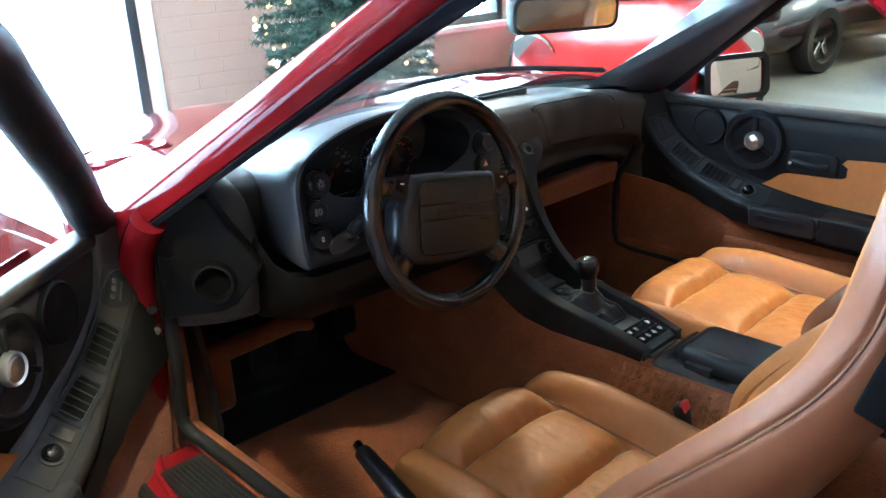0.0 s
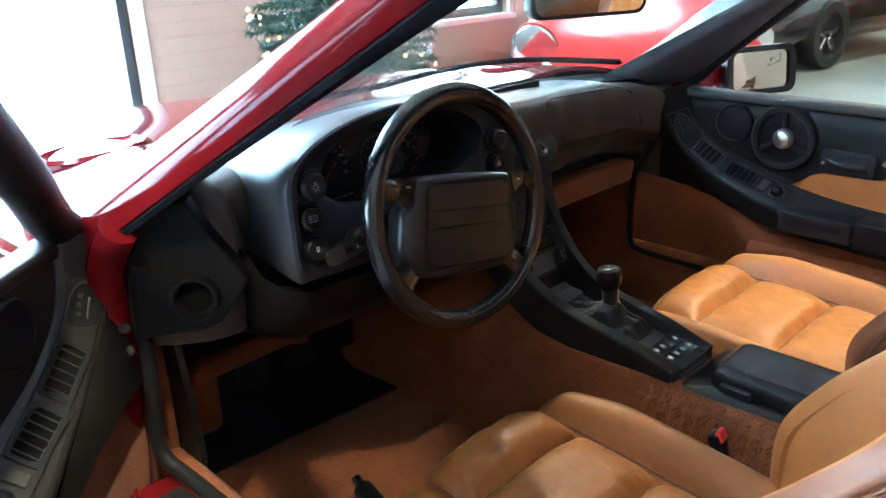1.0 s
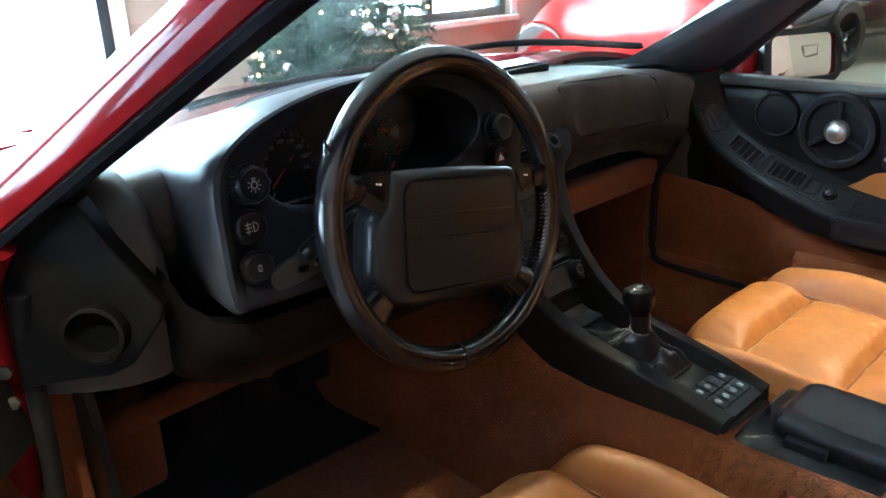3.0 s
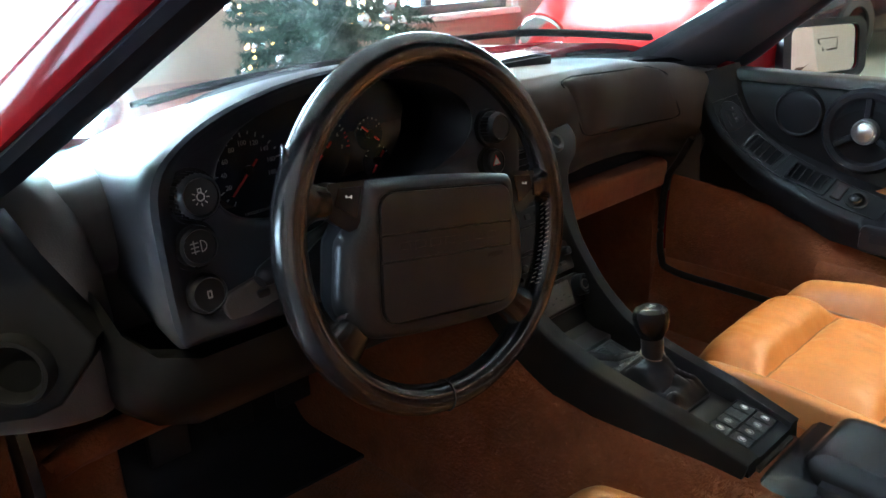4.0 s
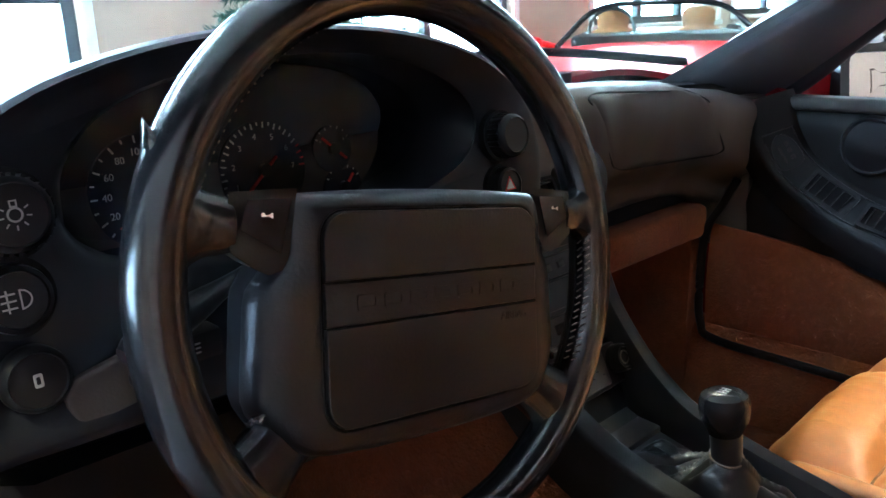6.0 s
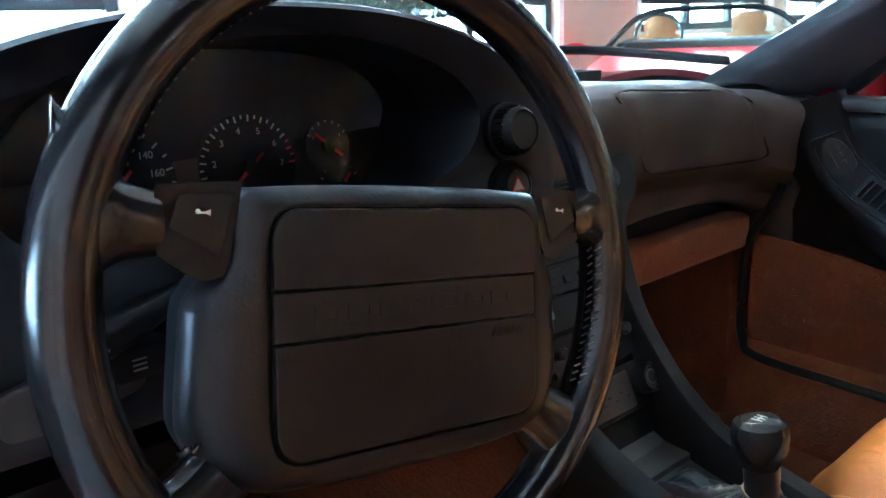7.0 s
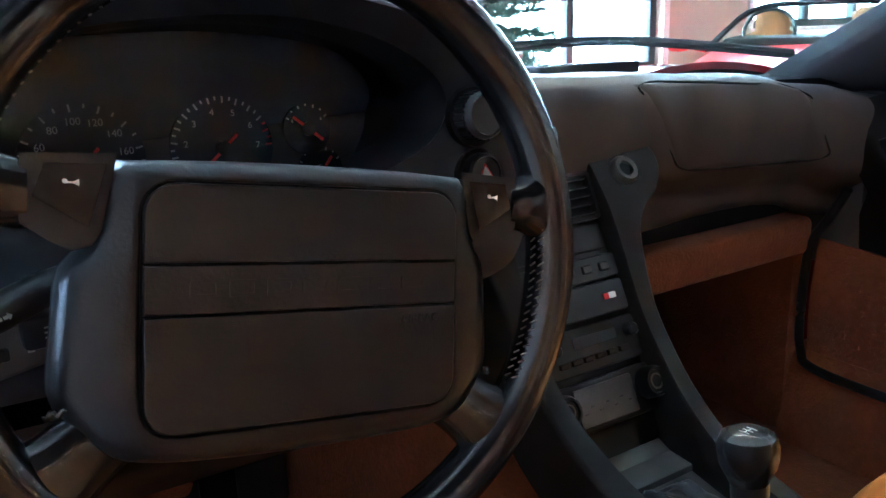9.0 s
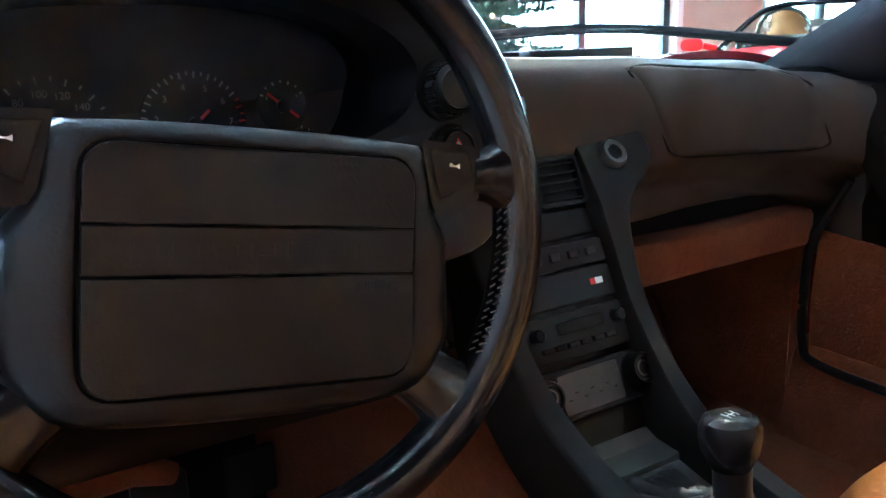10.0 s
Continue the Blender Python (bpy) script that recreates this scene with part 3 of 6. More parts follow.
part("tunnel", loft([[Vector((sx, y, z)) for sx, z in ((-0.15 - w, 0.13), (-0.120 - w, 0.26 + h), (-0.085 - w, 0.325 + h), (-0.062, 0.345 + h), (0.078, 0.345 + h), (0.135 + w, 0.28 + h), (0.15 + w, 0.13))] for y, w, h in ((1.05, 0.05, 0.16), (0.75, 0.02, 0.14), (0.5, 0.005, 0.10), (0.25, 0, 0.05), (0.0, 0.0, 0.03), (-0.3, 0, 0.03), (-1.3, 0, 0.03))]), M_CARPET, car, "tan carpeted transmission tunnel", smooth=60)

# long carpet pile on the tunnel's shoulder beside the armrest
random.seed(23)
verts, faces = [], []
shoulder = [Vector((-0.122, 0, 0.27)), Vector((-0.119, 0, 0.292)), Vector((-0.0845, 0, 0.357)), Vector((-0.0615, 0, 0.377))]
for k in range(9000):
    y, q = -0.32 + 0.40 * random.random(), 3 * random.random()
    i = min(2, int(q))
    a, b = shoulder[i], shoulder[i + 1]
    p = a.lerp(b, q - i) + Vector((0, y, 0))
    t = (b - a).normalized()
    n = Vector((-t.z, 0, t.x))
    comb = 0.006 * math.sin(y * 260 + 2 * noise.noise(Vector((y * 30, q, 0))))
    tip = p + n * random.uniform(0.003, 0.007) - t * random.uniform(0.006, 0.014) + Vector((0, comb + random.uniform(-0.002, 0.002), 0))
    w = Vector((0, 0.0011, 0))
    verts += [p - w - n * 0.001, p + w - n * 0.001, tip]
    faces.append((3 * k, 3 * k + 1, 3 * k + 2))
pile = bmesh.new()
me = bpy.data.meshes.new("pile")
me.from_pydata(verts, [], faces)
pile.from_mesh(me)
bpy.data.meshes.remove(me)
part("tunnel_carpet", pile, M_PILE_LIT, car, "combed tan carpet pile on the tunnel")

# floor mat and heel pad
fm = thing("floor_mat", "tan carpet driver floor mat with a black heel pad", "mat")
part("mat", box(-0.63, -0.155, 0.10, 0.86, 0.141, 0.155, 0.006), M_CARPET, fm)
pad_line = catmull([(0.70, 0.160, 0), (0.80, 0.160, 0), (0.86, 0.175, 0), (0.91, 0.26, 0), (0.96, 0.40, 0)], 5)
part("heel_pad", sheet(lambda u, v: (-0.655 + 0.53 * u, pad_line[round(v * 20)].x - 0.03 * u * (1 - v), pad_line[round(v * 20)].y + 0.004), 6, 20, 0.006), M_MAT, fm, "black heel pad")

# ---- steering wheel ----
WHEEL_C, WHEEL_TILT, WHEEL_TURN = (-0.354, 0.2531, 0.7403), 9.5, -9.5
wheel_m = pose(*WHEEL_C, 90 - WHEEL_TILT, 0, 0) @ pose(0, 0, 0, 0, 0, WHEEL_TURN)
wheel = thing("steering_wheel", "black leather four-spoke airbag steering wheel, worn shiny", "steering wheel", wheel_m)
RIM, TUBE = 0.1780, 0.0163
part("rim", tube([(RIM * math.cos(a), RIM * math.sin(a), 0) for a in (2 * math.pi * i / 96 for i in range(96))], TUBE, 20, closed=True), M_RIM, wheel, "thick black leather rim")


def around(outline, n=120, c=(0.001, -0.022)):
    """An outline sampled at even angles about c."""
    pts = [Vector(p) - Vector(c) for p in outline]
    out = []
    for k in range(n):
        a = 2 * math.pi * k / n
        d, best = Vector((math.cos(a), math.sin(a))), 0.0
        for p, q in zip(pts, pts[1:] + pts[:1]):
            e = q - p
            den = d.x * e.y - d.y * e.x
            if abs(den) < 1e-12:
                continue
            t = (p.x * e.y - p.y * e.x) / den
            w = (p.x * d.y - p.y * d.x) / den
            if t > 0 and -1e-6 <= w <= 1 + 1e-6:
                best = max(best, t)
        out.append((c[0] + d.x * best, c[1] + d.y * best))
    return out


def rounded(outline, n=4):
    return [(p.x, p.y) for p in catmull([(x, y, 0) for x, y in outline], n, True)]


half = [(0.103, 0.0495), (0.107, 0.034), (0.109, 0.017), (0.116, 0.006), (0.1235, -0.004), (0.126, -0.030), (0.1280, -0.058), (0.126, -0.070), (0.116, -0.084), (0.104, -0.0955), (0.085, -0.1015), (0.050, -0.1045)]
HUB = around(rounded([(0.0, 0.0535), (0.05, 0.0530), (0.09, 0.0512)] + half + [(0.0, -0.1055)] + [(-x, y) for x, y in half[::-1]] + [(-0.09, 0.0512), (-0.05, 0.0530)], 5))
PANEL = around(rrect(0.181, 0.1275, 0.017, 8, 0.001, -0.0225))


def hub_ring(s, z):
    return [Vector((p[0] * (1 - s) + q[0] * s, p[1] * (1 - s) + q[1] * s, z - 0.006 * (abs(p[0] * (1 - s) + q[0] * s) / 0.13) ** 4)) for p, q in zip(HUB, PANEL)]


part("hub_back", loft([hub_ring(*k) for k in ((0.26, -0.040), (0.08, -0.026), (0.004, -0.012), (0.004, -0.0055))]), M_MATT, wheel, "matt black back of the hub", smooth=70)
part("hub_cover", loft([hub_ring(*k) for k in ((0.03, -0.010), (0.0, -0.0055), (0.05, 0.0035), (0.15, 0.0090), (0.32, 0.0132), (0.55, 0.0152), (0.78, 0.0166), (0.93, 0.0172), (0.985, 0.0166), (1.0, 0.0140))]), M_LEATHER_BLACK, wheel, "black padded hub cover", smooth=70)
part("panel_gap", slab(rrect(0.1815, 0.1280, 0.017, 6, 0.001, -0.0225), 0.0, 0.0145), M_MATT, wheel, "dark gap round the airbag panel")
X_L, X_R, Y_T, Y_B, R_C = -0.0883, 0.0903, 0.0400, -0.0850, 0.0160


def corner(cx, cy, a0):
    return [(cx + R_C * math.cos(radians(a0 + 90 * i / 6)), cy + R_C * math.sin(radians(a0 + 90 * i / 6))) for i in range(7)]


for outline, top in (([(X_L, 0.0006), (X_R, 0.0006)] + corner(X_R - R_C, Y_T - R_C, 0) + corner(X_L + R_C, Y_T - R_C, 90), 0.0182),
                     ([(X_L, -0.0252), (X_R, -0.0252), (X_R, -0.0004), (X_L, -0.0004)], 0.0174),
                     (corner(X_L + R_C, Y_B + R_C, 180) + corner(X_R - R_C, Y_B + R_C, 270) + [(X_R, -0.0262), (X_L, -0.0262)], 0.0182)):
    part("airbag_panel", slab(outline, 0.010, top, 0.0010, 3), M_LEATHER_BLACK, wheel, "raised black airbag panel with grained leather")
for i in range(7):
    x0 = -0.066 + 0.0200 * i
    part("emblem_bar", frame_ring(rrect(0.0150, 0.0088, 0.0012, 2, x0 + 0.007, -0.0127), rrect(0.0110, 0.0050, 0.0008, 2, x0 + 0.007, -0.0127), 0.0170, 0.01785), M_LEATHER_BLACK, wheel)
text_mesh("AIRBAG", 0.0075, pose(0.066, -0.0335, 0.0183), M_PANEL, "airbag_word", wheel, 0.0004)
for sx in (-1, 1):
    def spoke(keys, tx, ty):
        rings = []
        for x, y, z, h, d in keys:
            ring = []
            for k in range(16):
                a = 2 * math.pi * k / 16
                ring.append(Vector((sx * (x + tx * h * math.sin(a)), y + ty * h * math.sin(a), z + d * math.copysign(abs(math.cos(a)) ** 0.7, math.cos(a)))))
            rings.append(ring)
        fine = [list(r) for r in zip(*[catmull(c, 4) for c in zip(*rings)])]
        return loft(fine)
    part("upper_spoke", spoke(((0.1375, 0.0340, -0.001, 0.0150, 0.0125), (0.143, 0.0345, -0.001, 0.0160, 0.0130), (0.152, 0.0355, -0.001, 0.0180, 0.0130), (0.161, 0.0370, 0.0, 0.0235, 0.0135), (0.169, 0.0380, 0.0, 0.032, 0.0135), (0.176, 0.0385, 0.0, 0.044, 0.0110), (0.180, 0.0385, 0.0, 0.050, 0.0060)), 0.0, 1.0), M_RIM, wheel, "black leather sleeve from the rim over the spoke", smooth=80)
    part("lower_spoke", spoke(((0.086, -0.072, -0.014, 0.022, 0.012), (0.104, -0.087, -0.009, 0.0205, 0.0135), (0.118, -0.098, -0.005, 0.0215, 0.0135), (0.130, -0.107, -0.002, 0.0265, 0.0130), (0.138, -0.113, 0.0, 0.036, 0.0105), (0.142, -0.116, 0.0, 0.043, 0.006)), 0.64, 0.77), M_RIM, wheel, "black leather lower spoke", smooth=80)
    part("spoke_wrinkle", tube([(sx * (0.1205 + 0.010 * t), -0.0700 - 0.004 * t + 0.0012 * math.sin(14 * t), 0.0045 - 0.006 * t) for t in (i / 12 for i in range(13))], [0.0006 + 0.0016 * math.sin(math.pi * i / 12) for i in range(13)], 8), M_RIM, wheel)

    def mirror(pts):
        return [(sx * x, y) for x, y in (pts if sx > 0 else pts[::-1])]
    module = mirror([(0.1035, 0.0495), (0.1095, 0.0170), (0.1125, 0.0120), (0.1185, 0.0105), (0.1260, 0.0140), (0.1320, 0.0180), (0.1372, 0.0215), (0.1384, 0.0340), (0.1372, 0.0478)][::-1])
    part("spoke_cover", slab(module, -0.012, 0.0092, 0.003, 3), M_LEATHER_BLACK, wheel, "black leather spoke cover round the horn button")
    hb = mirror([(0.1058, 0.0462), (0.1128, 0.0200), (0.1340, 0.0325), (0.1298, 0.0456)][::-1])
    part("button_gap", slab(inset(hb, -0.0014), 0.0, 0.0097, 0.0006, 1), M_MATT, wheel)
    horn = part("horn_button", slab(hb, 0.0, 0.0112, 0.0012, 2), M_PIANO, wheel, "glossy black horn button with a white horn symbol")
    part("horn_symbol", moved(join(box(-0.004, 0.002, -0.0008, 0.0008, 0, 0.0004), lathe([(0.0022, 0), (0.0022, 0.0004)], 12, m=pose(0.003, -0.001, 0)), slab([(-0.004, -0.001), (-0.008, -0.003), (-0.008, 0.003), (-0.004, 0.001)][::-1], 0, 0.0004)), pose(sx * 0.1205, 0.0385, 0.0113, 0, 0, 180) @ Matrix.Scale(0.55, 4)), M_SYMBOL, horn)
for a in range(-15, 4):
    ang = radians(a * 1.9)
    for r0, z0, r1, z1 in ((0.1611, 0.001, 0.1619, 0.0045), (0.1626, 0.0068, 0.1645, 0.0102)):
        part("stitch", tube([(r0 * math.cos(ang), r0 * math.sin(ang), z0), (r1 * math.cos(ang + 0.016), r1 * math.sin(ang + 0.016), z1)], 0.0005, 5), M_STITCH, wheel)
for a in range(24):
    ang = radians(112 + a * 2.3)
    part("stitch", tube([(0.1616 * math.cos(ang), 0.1616 * math.sin(ang), 0.0035), (0.1620 * math.cos(ang + 0.010), 0.1620 * math.sin(ang + 0.010), 0.0042)], 0.00045, 5), M_STITCH, wheel)
part("rim_seam", tube([(0.002, -RIM + (TUBE + 0.0006) * math.cos(b), (TUBE + 0.0006) * math.sin(b)) for b in (2 * math.pi * i / 16 for i in range(16))], 0.0008, 5, closed=True), M_MATT, wheel)
part("column_shroud", loft([[Vector((r * math.cos(a), 0.85 * r * math.sin(a) - 0.01, z)) for a in (2 * math.pi * i / 20 for i in range(20))] for z, r in ((-0.05, 0.055), (-0.10, 0.062), (-0.20, 0.062), (-0.22, 0.05))]), M_PLASTIC, wheel, "black steering column shroud")
stalk_line = catmull([(0.05, 0.004, -0.080), (0.095, 0.012, -0.062), (0.128, 0.022, -0.040), (0.148, 0.031, -0.020), (0.1615, 0.0365, -0.006)], 5)
part("column_stalk", tube(stalk_line, [0.006 + 0.0045 * step(0.55, 0.85, i / 20) - 0.004 * step(0.93, 1.0, i / 20) for i in range(21)], 16), M_STALK, wheel, "worn grey-brown wiper stalk with a round end")

# ---- dashboard ----
dash = thing("dashboard", "black vinyl dashboard with instrument pod", "dashboard")


def dash_profile(x):
    """Depth and height of the padded dash at x, from the glass round to the underside."""
    y0 = 0.655 + 0.17 * (1 - (x / 0.76) ** 2)
    nose = lerp_curve([(-0.72, 0.50), (-0.1, 0.50), (0.10, 0.490), (0.17, 0.497), (0.30, 0.530), (0.45, 0.548), (0.58, 0.556), (0.66, 0.532), (0.76, 0.505)], x)
    top = lerp_curve([(-0.74, 0.785), (-0.5, 0.80), (0.0, 0.812), (0.16, 0.806), (0.45, 0.790), (0.62, 0.766), (0.74, 0.745)], x)
    low_ = lerp_curve([(-0.2, 0.70), (0.10, 0.690), (0.28, 0.664), (0.62, 0.642), (0.75, 0.61)], x)
    mid = (top + low_) / 2
    return [(y0, top - 0.022), (y0 - 0.05, top - 0.004), (nose + 0.055, top + 0.001), (nose + 0.018, top - 0.004), (nose + 0.002, top - 0.022), (nose, mid + 0.01), (nose + 0.004, mid - 0.02), (nose + 0.010, low_ + 0.012), (nose + 0.026, low_ - 0.006), (nose + 0.062, low_ - 0.034), (nose + 0.088, min(0.578, low_ - 0.07)), (y0 + 0.05, min(0.56, low_ - 0.08))]


def dash_line(x):
    return catmull([(a, b, 0) for a, b in dash_profile(x)], 4)


part("dash_pad", loft([[Vector((x, p.x, p.y)) for p in dash_line(x)] for x in (-0.745 + 1.485 * i / 48 for i in range(49))]), M_VINYL, dash, "grained black dash pad", smooth=60)


def dash_face(x, w, lift=0.0):
    """A point on the dash face at x: w from its upper edge 0 to its lower edge 1."""
    q = dash_line(x)
    s = (11.5 + 18.5 * w) if w < 1 else 30.0
    i = min(int(s), len(q) - 2)
    p = q[i].lerp(q[i + 1], s - i)
    t = (q[min(i + 2, len(q) - 1)] - q[max(i - 1, 0)]).normalized()
    n = Vector((t.y, -t.x))
    return Vector((x, p.x + n.x * lift, p.y + n.y * lift))


# passenger airbag lid: a patch of the face that stands a little proud, with a seam round it
def lid_x(u, v):
    return (0.155 + 0.135 * v) * (1 - u) + (0.585 + 0.055 * v) * u


def lid_patch(u, v):
    e = min(u, 1 - u, v, 1 - v)
    return dash_face(lid_x(u, v), 0.10 + 0.80 * v, -0.002 + 0.0045 * step(0.0, 0.04, e))


part("airbag_lid", sheet(lid_patch, 40, 28, 0.0), M_VINYL, dash, "passenger airbag lid panel", smooth=70)
ring = rrect(1.0, 1.0, 0.14, 8, 0.5, 0.5)
part("lid_seam", tube([dash_face(lid_x(u, v), 0.10 + 0.80 * v, 0.0008) for u, v in ring], 0.0016, 6, closed=True), M_MATT, dash)
# defroster slots
for x0, x1 in ((-0.06, 0.12), (0.135, 0.31)):
    dv = part("defroster_vent", frame_ring(rrect(x1 - x0, 0.040, 0.006, 3, (x0 + x1) / 2, 0.650), rrect(x1 - x0 - 0.010, 0.030, 0.004, 3, (x0 + x1) / 2, 0.650), 0.800, 0.8145), M_PLASTIC, dash, "black defroster slot")
    # flush black plate draws the shade inside the slot
    part("slot_shade", box(x0 + 0.004, x1 - 0.004, 0.634, 0.666, 0.800, 0.8125), M_SHADE_BLACK, dv)

# instrument pod
POD = [(-0.600, 0.665), (-0.606, 0.75), (-0.604, 0.815), (-0.575, 0.850), (-0.52, 0.876), (-0.44, 0.893), (-0.35, 0.897), (-0.26, 0.890), (-0.18, 0.868), (-0.130, 0.835), (-0.105, 0.79), (-0.10, 0.74), (-0.11, 0.69), (-0.14, 0.665), (-0.25, 0.655), (-0.35, 0.650), (-0.46, 0.652), (-0.57, 0.655)]
POD = [(p.x, p.y) for p in catmull([(x, z, 0) for x, z in POD], 4, True)]
GAUGE = [(-0.530, 0.790), (-0.525, 0.820), (-0.495, 0.850), (-0.44, 0.868), (-0.35, 0.876), (-0.27, 0.870), (-0.205, 0.848), (-0.175, 0.820), (-0.176, 0.795), (-0.20, 0.772), (-0.25, 0.758), (-0.30, 0.750), (-0.35, 0.746), (-0.41, 0.746), (-0.46, 0.750), (-0.50, 0.758), (-0.52, 0.770), (-0.528, 0.780)]
GAUGE = [(p.x, p.y) for p in catmull([(x, z, 0) for x, z in GAUGE], 4, True)]


def ring_at(outline, y, lean=0.03):
    return [Vector((x, y + lean * (z - 0.78), z)) for x, z in outline]


def blend(a, b, t):
    return [(p[0] * (1 - t) + q[0] * t, p[1] * (1 - t) + q[1] * t) for p, q in zip(a, b)]


BACK = [(-0.35 + (x + 0.35) * 0.80, 0.78 + (z - 0.78) * (0.42 if z > 0.78 else 1.0)) for x, z in POD]
rings = [ring_at(BACK, 0.66), ring_at(blend(POD, BACK, 0.55), 0.54), ring_at(blend(POD, BACK, 0.16), 0.43), ring_at(blend(POD, BACK, 0.03), 0.385), ring_at(POD, 0.367), ring_at(blend(POD, GAUGE, 0.03), 0.358), ring_at(blend(POD, GAUGE, 0.09), 0.354), ring_at(blend(POD, GAUGE, 0.2), 0.358), ring_at(blend(POD, GAUGE, 0.3), 0.366), ring_at(blend(POD, GAUGE, 0.9), 0.372), ring_at(GAUGE, 0.376), ring_at(blend(GAUGE, [(-0.35, 0.79)] * len(GAUGE), 0.03), 0.384), ring_at([(x, z if z > 0.79 else 0.79 - (0.79 - z) * 2.3) for x, z in GAUGE], 0.51)]
part("instrument_pod", loft(rings[:6], cap=False), M_POD, dash, "black hooded instrument pod", smooth=50)
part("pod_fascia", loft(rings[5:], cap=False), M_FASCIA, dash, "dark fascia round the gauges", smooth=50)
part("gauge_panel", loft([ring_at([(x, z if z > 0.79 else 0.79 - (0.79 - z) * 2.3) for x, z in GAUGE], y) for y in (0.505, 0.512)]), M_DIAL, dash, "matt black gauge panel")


def dial_m(x, z, y=0.500):
    return pose(x, y + 0.03 * (z - 0.78), z, 90 - 4, 0, 0)


def gauge(x, z, r, ticks, a0, a1, numbers, needle, red_from=None):
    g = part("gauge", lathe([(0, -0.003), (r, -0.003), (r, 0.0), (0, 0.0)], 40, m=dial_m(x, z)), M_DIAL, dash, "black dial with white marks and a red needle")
    m = dial_m(x, z)
    for i in range(ticks + 1):
        a = radians(a0 + (a1 - a0) * i / ticks)
        big = i % 2 == 0
        c, s_ = math.cos(a), math.sin(a)
        part("tick", moved(box(r * (0.86 if big else 0.91), r * 0.98, -0.0007, 0.0007, 0.0005, 0.001), m @ pose(0, 0, 0, 0, 0, math.degrees(a))), M_RED_PRINT if red_from is not None and i >= red_from else M_WHITE, g)
    for i, n in enumerate(numbers):
        a = radians(a0 + (a1 - a0) * i / (len(numbers) - 1))
        if n:
            text_mesh(n, r * 0.17, m @ pose(r * 0.70 * math.cos(a), r * 0.70 * math.sin(a), 0.0006), M_WHITE, "numeral", g)
    part("needle", moved(box(-0.016, r * 0.8, -0.0011, 0.0011, 0.003, 0.0045), m @ pose(0, 0, 0, 0, 0, needle)), M_RED_PRINT, g, "red needle")
    part("needle_cap", moved(lathe([(0.006, 0), (0.006, 0.005), (0, 0.006)], 16), m), M_PLASTIC, g)
    return g


gauge(-0.421, 0.773, 0.046, 18, 236, -16, ["", "20", "40", "60", "80", "100", "120", "140", "160", "180"], 224)
gauge(-0.314, 0.774, 0.043, 28, 236, 0, ["", "1", "2", "3", "4", "5", "6", "7"], 221, 25)
gauge(-0.238, 0.783, 0.022, 6, 150, 30, ["0", "", "1"], 140)
gauge(-0.229, 0.745, 0.022, 6, 150, 30, ["", "", ""], 230)
text_mesh("UNLEADED FUEL ONLY", 0.0055, dial_m(-0.405, 0.722) @ pose(0, 0, 0.002), M_WHITE, "fuel_note", dash)
gl = part("gauge_glass", loft([ring_at(blend(GAUGE, [(-0.33, 0.79)] * len(GAUGE), 0.05), 0.440), ring_at(blend(GAUGE, [(-0.33, 0.79)] * len(GAUGE), 0.05), 0.442)]), M_GAUGE_GLASS, dash, "clear gauge cover")
gl.visible_shadow = False


